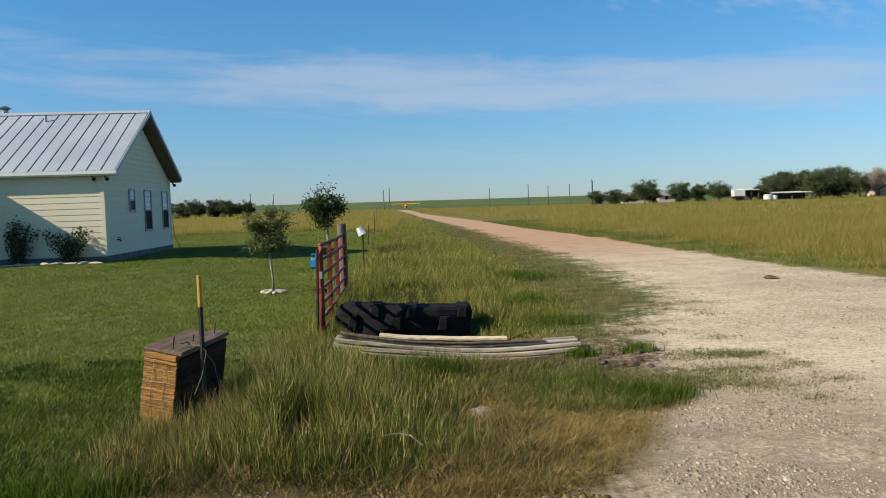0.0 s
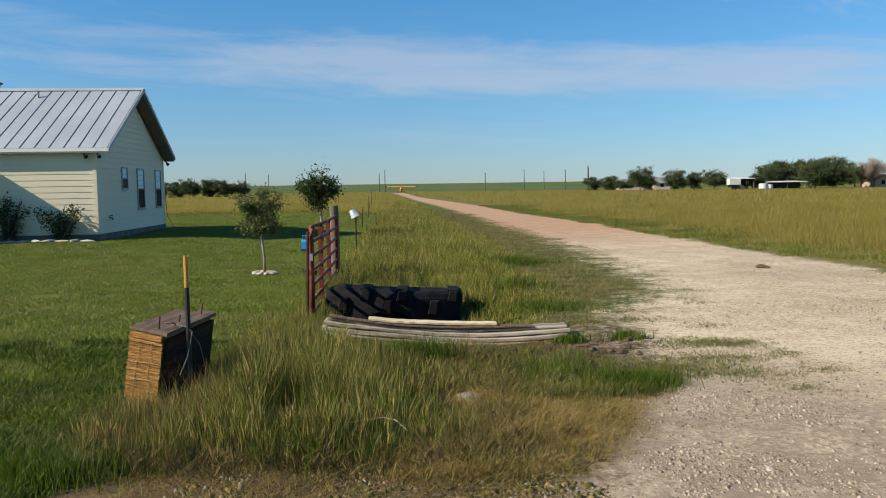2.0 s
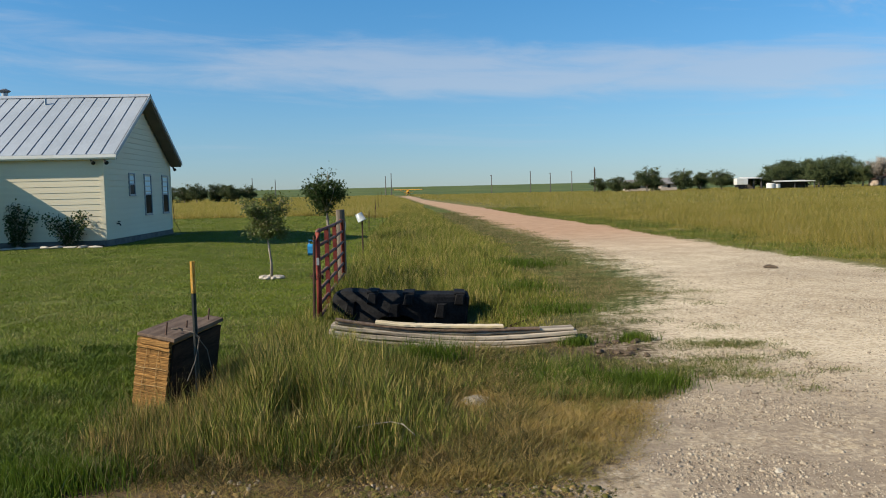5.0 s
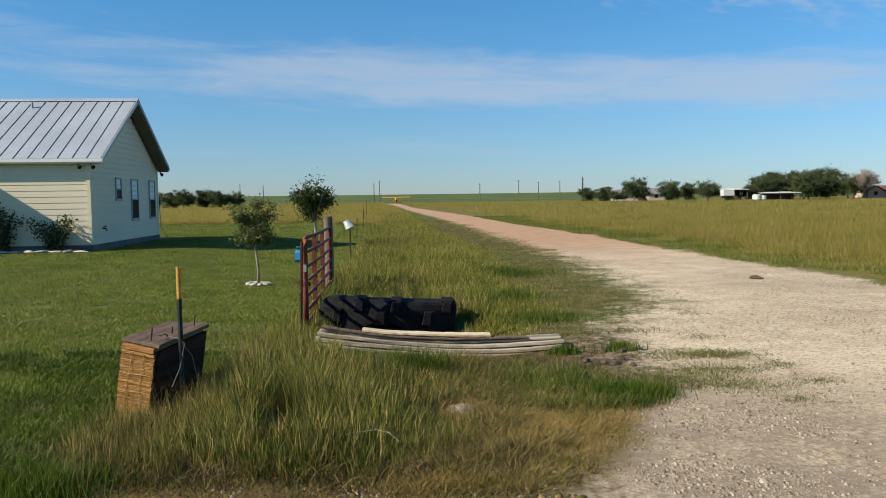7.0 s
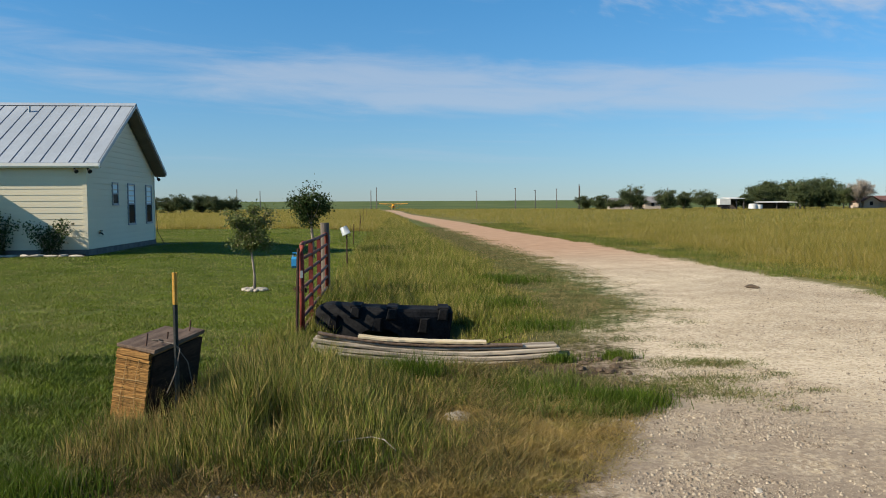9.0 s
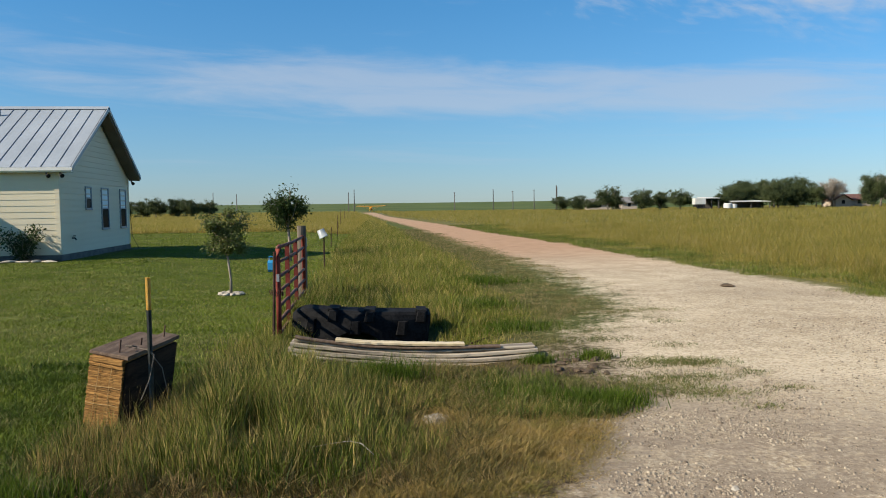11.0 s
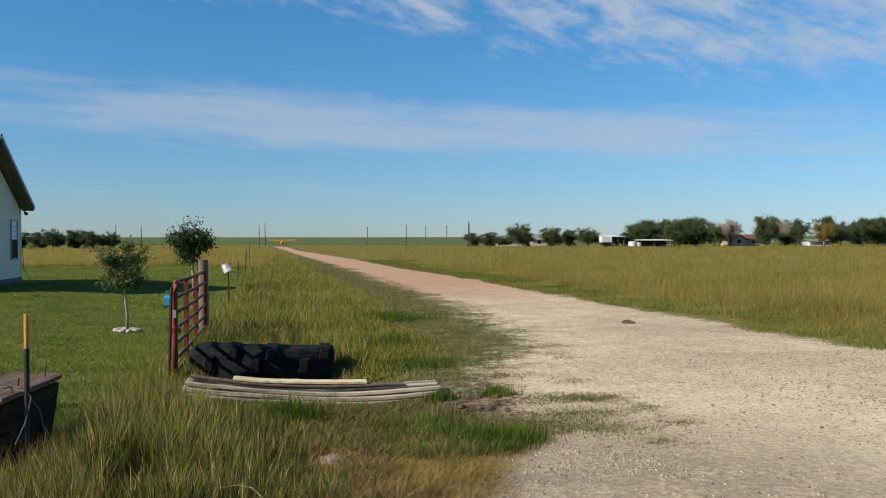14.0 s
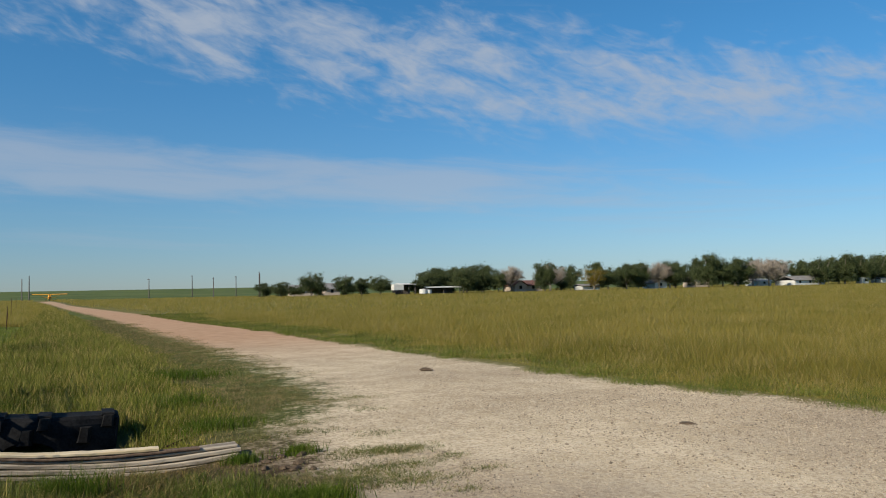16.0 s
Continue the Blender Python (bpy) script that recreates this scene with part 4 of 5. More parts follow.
for sgn, y0 in ((1, -OVF), (-1, HW + OVF)):
    part("rake_trim", Shape().prism([(y0, lowz + 0.02), (HW / 2, EAVE + RISE + 0.02), (HW / 2, EAVE + RISE + 0.15), (y0, lowz + 0.15)], OVG, OVG + 0.03, 0), MAT["roof"], roof)
    part("soffit", Shape().prism([(y0 + sgn * 0.02, lowz - 0.03), (HW / 2, EAVE + RISE - 0.06), (HW / 2, EAVE + RISE + 0.02), (y0 + sgn * 0.02, lowz + 0.02)], 0.03, OVG - 0.01, 0), MAT["soffit"], roof)
part("ridge_cap", Shape().prism([(HW / 2 - 0.16, EAVE + RISE + 0.07), (HW / 2, EAVE + RISE + 0.175), (HW / 2 + 0.16, EAVE + RISE + 0.07)], -HL - 0.4, OVG + 0.03, 0), MAT["roof"], roof)
gutter = part("gutter", Shape().prism([(-OVF - 0.10, lowz + 0.11), (-OVF - 0.10, lowz + 0.02), (-OVF - 0.06, lowz - 0.03), (-OVF + 0.02, lowz - 0.03), (-OVF + 0.02, lowz + 0.10), (-OVF - 0.02, lowz + 0.10), (-OVF - 0.02, lowz + 0.04), (-OVF - 0.07, lowz + 0.04), (-OVF - 0.07, lowz + 0.11)], -HL - 0.4, OVG + 0.02, 0), MAT["trimwhite"], house, "white metal gutter")
part("front_soffit", Shape().box((-HL, -OVF, lowz - 0.03), (OVG - 0.02, 0.05, lowz)), MAT["soffit"], house)
for px_, py_ in ((0.10, -0.12), (0.10, HW + 0.12), (-0.28, -0.12)):
    lamp = part("flood_light", Shape().tube([(px_, py_, lowz - 0.03), (px_ + 0.02, py_, lowz - 0.09)], 0.025).tube([(px_ + 0.02, py_ - 0.02, lowz - 0.08), (px_ + 0.10, py_ - 0.10, lowz - 0.14)], [0.03, 0.065], 10), MAT["black"], house, "dark flood lamp under the eave")
def vent(x, y, r, h, cap):
    z0 = eave_z(abs(HW / 2 - y)) + 0.1
    v = part("vent_pipe", Shape().tube([(x, y, z0 - 0.1), (x, y, z0 + h)], r, 12), MAT["roof"], roof, "galvanized roof vent pipe")
    if cap:
        part("vent_cap", Shape().tube([(x, y, z0 + h - 0.02), (x, y, z0 + h + 0.05), (x, y, z0 + h + 0.12)], [r * 1.2, r * 2.0, r * 0.5], 12), MAT["seam"], v)
vent(-2.76, 3.0, 0.04, 0.22, False)
vent(-4.45, 3.9, 0.10, 0.42, True)
def window(y0, y1, z0, z1):
    w = part("window", Shape().box((0.0, y0, z0), (0.012, y1, z1)), MAT["dark"], house, "double-hung window with a pale upper sash")
    for a, b, c, d in ((y0 - 0.04, y0, z0 - 0.04, z1 + 0.04), (y1, y1 + 0.04, z0 - 0.04, z1 + 0.04), (y0, y1, z1, z1 + 0.04), (y0, y1, z0 - 0.04, z0)):
        part("window_frame", Shape().box((0.0, a, c), (0.055, b, d)), MAT["frame"], w)
    zm = (z0 + z1) / 2
    part("sash_rail", Shape().box((0.013, y0, zm - 0.025), (0.045, y1, zm + 0.025)), MAT["frame"], w)
    # flat pale cyan panel fills the upper sash, with no glass over it
    part("blind", Shape().box((0.013, y0 + 0.01, zm + 0.025), (0.020, y1 - 0.01, z1)), MAT["blind"], w)
    part("pane", Shape().box((0.026, y0, z0), (0.030, y1, zm - 0.025)), MAT["glass"], w)
    part("sill", Shape().box((0.0, y0 - 0.05, z0 - 0.07), (0.07, y1 + 0.05, z0 - 0.04)), MAT["frame"], w)
window(2.25, 2.75, 1.57, 2.21)
window(3.85, 4.55, 0.90, 2.21)
window(5.98, 6.65, 0.90, 2.21)
part("hose_tap", Shape().tube([(0.0, 0.92, 0.66), (0.10, 0.92, 0.66), (0.14, 0.92, 0.60)], 0.022).tube([(0.08, 0.86, 0.72), (0.08, 1.02, 0.72)], 0.018), MAT["black"], house, "dark hose tap")
part("cable", Shape().tube([(0.05, HW + 0.06, 1.2), (0.08, HW + 0.10, 0.5), (0.30, HW + 0.2, 0.0)], 0.012), MAT["black"], house)
# the wing that stands forward at the other end of the front
WX = -3.72
part("wing", Shape().prism([(-1.35, 0.0), (-0.03, 0.0), (-0.03, EAVE - 0.05), (-1.35, EAVE - 0.05)], -HL, WX - 0.3, 0), MAT["siding"], house)
part("wing_roof", Shape().prism([(-HL, EAVE), (WX, EAVE), ((WX - HL) / 2, EAVE + RISE + 0.4)], -1.5, -0.05, 1), MAT["roof"], house)

# stone edging of the flower bed
for k in range(13):
    a = Vector((-0.10 - 0.36 * k, -0.62 - 0.04 * rng.random(), 0))
    p = pose(HX, HY, 0, 0, 0, HTURN) @ a
    stone("edging_stone", (p.x, p.y), (rng.uniform(0.22, 0.30), 0.10, rng.uniform(0.04, 0.06)), "pale limestone edging the flower bed", seed=50 + k, group="bed edging stones")
bed = Shape().box((-6.0, -0.52, -0.1), (-0.05, -0.04, 0.05), chamfer=0.04)
ob = part("flower_bed", bed, MAT["clod"])
ob.matrix_world = pose(HX, HY, 0.245, 0, 0, HTURN)
tagged(ob, "bare dark soil bed along the house", "bed", kind="structure")

# ---- plants ----


def leaf_cloud(pts, size, r, droop=0.3):
    """Pointed leaves, each bent along its midrib, at the points given."""
    s = Shape()
    for p in pts:
        d = Vector((r.gauss(0, 1), r.gauss(0, 1), r.gauss(-droop, 0.8))).normalized()
        w = d.cross(Vector((r.gauss(0, 1), r.gauss(0, 1), r.gauss(0, 1)))).normalized()
        l = size * r.uniform(0.7, 1.3)
        nrm = d.cross(w) * l * 0.12
        p = Vector(p)
        s.add([p, p + d * l * 0.5 + w * l * 0.27 + nrm, p + d * l, p + d * l * 0.5 - w * l * 0.27 + nrm], [(0, 1, 2), (0, 2, 3)])
    return s


def tree(name, place, label, height_, crown_r, crown_low, trunk_r, leaves, leaf_size, leaf_mat, seed, sparse=0.0, lean=(0, 0), group=""):
    """A tapered trunk that forks into limbs, with leaves massed about the twig ends."""
    r = random.Random(seed)
    t = thing(name, (place[0], place[1], hz(*place) - 0.02), label, "tree", group)
    trunk = Shape()
    fork = crown_low + 0.12 * (height_ - crown_low)
    top = Vector((lean[0], lean[1], fork))
    trunk.tube([(0, 0, 0), (top.x * 0.3 + 0.02, top.y * 0.3, fork * 0.4), top], [trunk_r * 1.25, trunk_r, trunk_r * 0.85], 8)
    ends = []
    nl = 7 if leaves < 3000 else 11
    for k in range(nl):
        a = 2 * math.pi * k / nl + r.uniform(-0.3, 0.3)
        out = crown_r * r.uniform(0.45, 0.85)
        zz = crown_low + (height_ - crown_low) * r.uniform(0.25, 0.95)
        if k == 0:
            out, zz = 0.1 * crown_r, height_ * 0.93
        tip = Vector((top.x + math.cos(a) * out, top.y + math.sin(a) * out, zz))
        midp = top.lerp(tip, 0.5) + Vector((r.uniform(-0.08, 0.08), r.uniform(-0.08, 0.08), -0.05)) * crown_r
        trunk.tube([top, midp, tip], [trunk_r * 0.6, trunk_r * 0.36, trunk_r * 0.10], 5)
        for _ in range(6):
            q = top.lerp(tip, r.uniform(0.35, 1.0))
            e = q + Vector((r.gauss(0, 1), r.gauss(0, 1), r.gauss(0.25, 0.8))) * crown_r * 0.24
            trunk.tube([q, e], [trunk_r * 0.15, trunk_r * 0.05], 4, False)
            ends += [e, q.lerp(e, 0.5)]
        ends.append(tip)
    part("trunk", trunk, MAT["bark"], t, smooth=True)
    pts = []
    for _ in range(leaves):
        e = r.choice(ends)
        s = crown_r * r.uniform(0.05, 0.20 if crown_r < 2 else 0.15)
        p = e + Vector((r.gauss(0, 1), r.gauss(0, 1), r.gauss(0, 0.8))) * s
        p.z = max(p.z, crown_low + 0.1 * r.random())
        if noise.noise(p * (2.4 / crown_r) + Vector((seed, 0, 0))) > -0.45 + sparse:
            pts.append(p)
    part("crown", leaf_cloud(pts, leaf_size, r), MAT[leaf_mat], t)
    return t


tree("young_tree", (-3.46, 15.6), "young pale-green tree with a slim trunk in mown lawn", 1.72, 0.47, 0.66, 0.024, 8500, 0.055, "leaf_pale", 3, 0.0, (-0.05, 0))
for k in range(10):
    a = k * 0.63
    stone("ring_stone", (-3.46 + 0.2 * math.cos(a), 15.6 + 0.15 * math.sin(a)), (rng.uniform(0.06, 0.12), 0.07, 0.045), "pale stone at the young tree's foot", seed=80 + k, group="stones round the young tree")
tree("young_oak", (-3.73, 25.2), "young dark-green live oak with an uneven crown", 2.50, 0.76, 0.98, 0.045, 6500, 0.075, "leaf", 9, 0.22, (-0.05, 0.0))


def shrub(place, label, h, r0, seed):
    r = random.Random(seed)
    t = thing("shrub", (place[0], place[1], hz(*place)), label, "shrub", "shrubs by the house")
    stems, pts = Shape(), []
    for k in range(11):
        a, o = r.uniform(0, 6.3), r0 * r.uniform(0.2, 1.0)
        tip = Vector((math.cos(a) * o, math.sin(a) * o * 0.5, h * r.uniform(0.55, 1.0)))
        midp = tip * 0.5 + Vector((0, 0, 0.08))
        stems.tube([(0, 0, 0), midp, tip], [0.018, 0.012, 0.005], 5)
        for _ in range(110):
            f = r.uniform(0.15, 1.0)
            pts.append(tip * f + Vector((r.gauss(0, 0.09), r.gauss(0, 0.07), r.gauss(0, 0.07))))
    part("stem", stems, MAT["bark"], t)
    part("foliage", leaf_cloud([p for p in pts if p.z > 0.03], 0.085, r), MAT["leaf"], t)


for off, h, r0, seed, lab in ((-0.95, 1.05, 0.85, 5, "leafy green rose shrub against the sunlit siding"), (-2.45, 1.36, 0.75, 8, "tall dark-green shrub in the shade of the wall")):
    p = pose(HX, HY, 0, 0, 0, HTURN) @ Vector((off, -0.30, 0))
    shrub((p.x, p.y), lab, h, r0, seed)

# ---- gate and fence ----
G0, G1 = Vector((-1.66, 10.25, 0.0)), Vector((-1.84, 14.1, 0.0))
gate = thing("farm_gate", (G0.x, G0.y, 0.0), "red-painted tubular steel farm gate standing open", "gate", turn=math.degrees(math.atan2(G1.y - G0.y, G1.x - G0.x)))
GL = (G1 - G0).length
part("end_tube", Shape().tube([(0.25, 0, 1.17), (0.10, 0, 1.165), (0.03, 0, 1.13), (0, 0, 1.04), (0, 0, 0.5), (0, 0, 0.06)], 0.033, 10), MAT["redpaint"], gate, smooth=True)
part("end_tube", Shape().tube([(GL - 0.25, 0, 1.17), (GL - 0.08, 0, 1.165), (GL, 0, 1.08), (GL, 0, 0.06)], 0.033, 10), MAT["redpaint"], gate, smooth=True)
for z in (1.17, 0.98, 0.79, 0.60, 0.41, 0.22, 0.06):
    part("rail", Shape().tube([(0.02, 0, z), (GL * 0.5, 0, z - 0.012), (GL - 0.02, 0, z)], 0.024, 8), MAT["greybar"], gate, "faded purple-grey rail", smooth=True)
for f in (0.30, 0.62):
    part("upright", Shape().box((GL * f - 0.03, -0.03, 0.05), (GL * f + 0.03, 0.03, 1.18), chamfer=0.008), MAT["redpaint"], gate)
part("tag", Shape().box((-0.036, -0.018, 0.735), (-0.033, 0.018, 0.83)), MAT["white"], gate, "small white tag")
part("latch", Shape().tube([(0, -0.05, 0.62), (0, 0.05, 0.62)], 0.018).tube([(-0.04, -0.05, 0.62), (0.03, -0.05, 0.55)], 0.014), MAT["rust"], gate, "rusty latch")


def t_post(place, label, h, top_mat="", top_len=0.0, lean=(0, 0), group="", name="steel_post"):
    t = thing(name, (place[0], place[1], hz(*place) - 0.02), label, "post", group)
    m = Matrix.Shear("XY", 4, (lean[0], lean[1]))
    s = Shape().box((-0.018, -0.003, 0), (0.018, 0.003, h - top_len), m).box((-0.003, -0.022, 0), (0.003, 0.0, h - top_len), m)
    z = 0.12
    while z < h - top_len - 0.03:
        s.box((-0.006, -0.028, z), (0.006, -0.02, z + 0.02), m)
        z += 0.055
    part("shaft", s, MAT["steel"] if top_len else MAT["rust"], t)
    if top_len:
        s = Shape().box((-0.019, -0.004, h - top_len), (0.019, 0.004, h), m).box((-0.004, -0.023, h - top_len), (0.004, 0.0, h), m)
        z = h - top_len + 0.02
        while z < h - 0.02:
            s.box((-0.007, -0.029, z), (0.007, -0.021, z + 0.02), m)
            z += 0.055
        part("painted_top", s, MAT[top_mat], t, "yellow painted top")
    return t


t_post((-1.72, 10.15), "rusty studded steel post beside the gate", 1.22, lean=(0.03, 0))
chain = thing("gate_chain", (-1.70, 10.2, 0.60), "rusty chain round gate and post", "chain")
for k in range(7):
    a = k / 7 * 2 * math.pi
    c = Vector((0.05 * math.cos(a), 0.06 * math.sin(a), 0.02 * math.sin(2 * a)))
    part("link", Shape().tube([c + Vector((0.016 * math.cos(b), 0.006 * math.sin(a), 0.024 * math.sin(b))) for b in [j * math.pi / 4 for j in range(9)]], 0.005, 5), MAT["rust"], chain)
post = part("gate_post", Shape().tube([(0, 0, -0.1), (0.01, 0, 0.7), (0.0, 0, 1.36)], [0.085, 0.08, 0.078], 14), MAT["post"], smooth=False)
post.matrix_world = pose(-1.90, 14.35, 0)
tagged(post, "weathered grey round wooden gate post", "post")
bag = thing("feed_scoop", (-1.80, 10.55, 0.82), "blue plastic jug hung on the steel post", "jug")
part("jug", Shape().box((-0.035, -0.05, 0.02), (0.03, 0.05, 0.17), chamfer=0.03), MAT["blue"], bag)
part("handle", Shape().tube([(-0.02, 0, 0.17), (-0.02, 0, 0.22), (0.03, 0, 0.22), (0.045, 0, 0.15)], 0.010, 6), MAT["blue"], bag)
ins = thing("insulator_box", (-1.86, 14.42, 0.98), "small white plastic box on the gate post", "box")
part("case", Shape().box((-0.02, -0.04, 0), (0.04, 0.05, 0.16), chamfer=0.015), MAT["white"], ins)

# bucket upside down on a stake
BX, BY = -2.04, 19.4
t_post((BX, BY), "thin steel stake under an upturned bucket", 1.08, name="stake")
bucket = thing("bucket", (BX, BY, 0.93), "pale plastic bucket upturned and tilted on a stake", "bucket")
tilt = pose(0.0, 0, 0.03, 0, -24, 0) @ Matrix.Scale(0.70, 4)
ring = lambda r0, z0: [tilt @ Vector((r0 * math.cos(a), r0 * math.sin(a), z0)) for a in [k * 2 * math.pi / 20 for k in range(20)]]
s = Shape()
prof = [(0.150, 0.0), (0.158, 0.0), (0.158, 0.03), (0.150, 0.03), (0.125, 0.29), (0.115, 0.30), (0.0, 0.30)]
vs = [p for r0, z0 in prof for p in ring(r0, z0)]
s.add(vs, [(i * 20 + k, i * 20 + (k + 1) % 20, (i + 1) * 20 + (k + 1) % 20, (i + 1) * 20 + k) for i in range(len(prof) - 1) for k in range(20)])
part("pail", s, MAT["white"], bucket, smooth=True)
part("wire_handle", Shape().tube([tilt @ Vector((0.16 * math.cos(a), 0.05 + 0.03 * math.sin(a), 0.02 - 0.1 * math.sin(a))) for a in [k * math.pi / 10 for k in range(11)]], 0.004, 5), MAT["steel"], bucket)

for k, (fx, fy, fh, ln) in enumerate(((-5.6, 66.0, 1.5, 0.02), (-4.9, 56.0, 1.1, -0.05), (-3.3, 34, 0.9, 0.03), (-4.1, 46.0, 0.95, 0.04), (-7.6, 95, 1.4, 0.0))):
    t_post((fx, fy), "rusty steel fence post in long grass", fh, lean=(ln, 0), group="fence posts")

# ---- culvert end: tractor tyre tread and old planks ----
tyre = thing("tractor_tyre", (-0.672, 10.69, -0.21), "half-buried black tractor tyre with heavy lugs", "tyre")
tyre.matrix_world = pose(-0.672, 10.69, -0.21, 0, 2.9, 0) @ Matrix.Scale(1.037, 4)
W, H = 0.89, 0.47


def tread(u):
    """Place on the outer face along its length u from -1 to 1."""
    return Vector((u * W, -0.10 + 0.22 * u * u, 0))


def arch(u):
    """Height of the hollow worn under the casing."""
    return 0.20 * math.sqrt(max(0.0, 1 - ((u + 0.02) / 0.36) ** 2))


s = Shape()
N = 36
vs = []
for k in range(N + 1):
    u = -1 + 2 * k / N
    p = tread(u)
    drop = 1.0 - 0.16 * (max(0, -u - 0.75) / 0.25) ** 2 - 0.03 * max(0, u - 0.5)
    low = arch(u)
    prof = [(0.03, low), (0.0, low + 0.012), (-0.005, max(low + 0.03, H * 0.5)), (0.012, H * 0.80), (0.04, H * 0.93), (0.10, H), (0.42, H * 1.02), (0.50, H * 0.85), (0.52, 0.0), (0.49, 0.0), (0.46, H * 0.85), (0.07, H * 0.92), (0.045, low + 0.02)]
    vs += [(p.x, p.y + a, b * drop) for a, b in prof]
m_ = len(prof)
s.add(vs, [(k * m_ + j, (k + 1) * m_ + j, (k + 1) * m_ + (j + 1) % m_, k * m_ + (j + 1) % m_) for k in range(N) for j in range(m_)] + [tuple(range(m_)), tuple(reversed(range(N * m_, (N + 1) * m_)))])
part("casing", s, MAT["rubber"], tyre, smooth=False)


def lug(u, za, zb, wide, tall, out, slant):
    """A wedge of rubber standing out of the tread, broad at its foot."""
    x0, y0 = u * W, tread(u).y
    foot = [(-wide, za), (wide, za), (wide * 0.8 + slant, zb), (-wide * 0.8 + slant, zb)]
    a = [Vector((x0 + q, y0 + 0.03 + (0.02 if w > 0.4 else 0), w)) for q, w in foot]
    b = [Vector((x0 + q * tall, y0 - out, za + 0.02 + (w - za) * 0.86)) for q, w in foot]
    s = Shape().add(a + b, [(0, 1, 2, 3), (7, 6, 5, 4)] + [(i, (i + 1) % 4, 4 + (i + 1) % 4, 4 + i) for i in range(4)])
    return part("lug", s, MAT["rubber"], tyre)


for u in (-0.72, -0.07, 0.60):
    lug(u, 0.17, 0.36, 0.085, 0.55, 0.075, 0.03)
for u in (-0.40, 0.13, 0.88):
    lug(u, 0.33, 0.475, 0.075, 0.7, 0.045, 0.02)
    p = tread(u)
    part("lug", Shape().box((p.x - 0.06, p.y + 0.03, H - 0.01), (p.x + 0.08, p.y + 0.40, H + 0.032), chamfer=0.012), MAT["rubber"], tyre)
part("rim_edge", Shape().tube([(W - 0.02, 0.12, 0.0), (W + 0.01, 0.13, H * 0.9), (W, 0.5, H * 0.95)], 0.025, 6), MAT["rubber"], tyre)
def lying(*pts):
    """Points given by plan and height above the ground."""
    return [(x, y, hz(x, y) + h) for x, y, h in pts]


# two low bent tubes in very dark brown beside the tyre
root = part("old_root", Shape().tube(lying((0.36, 10.55, 0.03), (0.47, 10.40, 0.06), (0.58, 10.25, 0.04), (0.74, 10.06, 0.02)), [0.04, 0.035, 0.03, 0.015], 7).tube(lying((0.50, 10.05, 0.02), (0.75, 10.1, 0.03), (1.02, 10.2, 0.02)), [0.03, 0.025, 0.012], 7), MAT["darkwood"])
tagged(root, "dark bent pieces lying beside the tyre", "scrap")


def plank(x0, x1, y0, y1, z0, th, mat, label, seed, name="plank"):
    r = random.Random(seed)
    s, n = Shape(), 22
    vs = []
    for k in range(n + 1):
        x = x0 + (x1 - x0) * k / n
        sag = -0.095 * (1 - ((x - 0.02) / 1.42) ** 2) - 0.052 * x - 0.015
        w = 0.006 * math.sin(3.1 * x + seed) + r.uniform(-0.003, 0.003)
        c = 0.007
        zb, zt = z0 + sag + w, z0 + sag + w + th
        e = r.uniform(-0.006, 0.006)
        vs += [(x, y0 + e + c, zb), (x, y1, zb), (x, y1, zt - c), (x, y1 - c, zt), (x, y0 + e + c, zt), (x, y0 + e, zt - c), (x, y0 + e, zb + c)]
    m_ = 7
    s.add(vs, [(k * m_ + j, (k + 1) * m_ + j, (k + 1) * m_ + (j + 1) % m_, k * m_ + (j + 1) % m_) for k in range(n) for j in range(m_)] + [tuple(range(m_)), tuple(reversed(range(n * m_, (n + 1) * m_)))])
    ob = part(name, s, MAT[mat])
    return tagged(ob, label, "plank", "planks over the ditch")


old = "long weathered grey plank bowed over the ditch"
plank(-1.20, 1.30, 8.66, 8.92, -0.005, 0.031, "timber", old, 1)
plank(-1.27, 1.34, 8.64, 8.90, 0.034, 0.032, "timber", old, 2)
plank(-1.31, 1.41, 8.66, 8.91, 0.073, 0.046, "timber", old, 3)
plank(-1.29, 1.43, 8.68, 8.93, 0.128, 0.041, "timber", old, 4)
plank(-1.25, 1.40, 8.72, 8.93, 0.177, 0.027, "timber", old, 5)
plank(-1.24, 1.02, 8.70, 8.80, 0.210, 0.026, "topwood", "narrow dark-edged grey plank on the stack", 6)
plank(-0.80, 0.62, 8.71, 8.84, 0.240, 0.034, "newboard", "pale yellowish newer board on top of the planks", 7)

# ---- crate of straw with a dark board on top ----
crate = thing("archery_butt", (-2.345, 6.09, 0.0), "leaning block of layered straw with dark boards", "target block", turn=-5.0)
lean_m = Matrix(((1, 0, 0.13, 0), (-0.25, 1, 0.03, 0), (-0.13, 0, 1, 0), (0, 0, 0, 1)))
CW, CL, CH = 0.155, 1.0, 0.56
z = -0.04
while z < CH - 0.012:
    th = min(rng.uniform(0.010, 0.026), CH - z)
    j, k = rng.uniform(-0.005, 0.005), rng.uniform(-0.010, 0.006)
    part("straw_layer", Shape().box((-CW + j, k, z), (CW - 0.015 + j, CL - 0.02, z + th - 0.0012), lean_m, 0.003), MAT["straw"], crate)
    z += th
# thin boards of very dark brown cover both sides of the straw
part("side_board", Shape().box((CW - 0.012, 0.03, -0.04), (CW + 0.012, CL, CH - 0.03), lean_m, 0.004), MAT["darkwood"], crate, "dark side board")
part("side_board", Shape().box((-CW - 0.014, 0.05, -0.04), (-CW - 0.006, CL, CH - 0.02), lean_m, 0.003), MAT["darkwood"], crate, "dark side board")
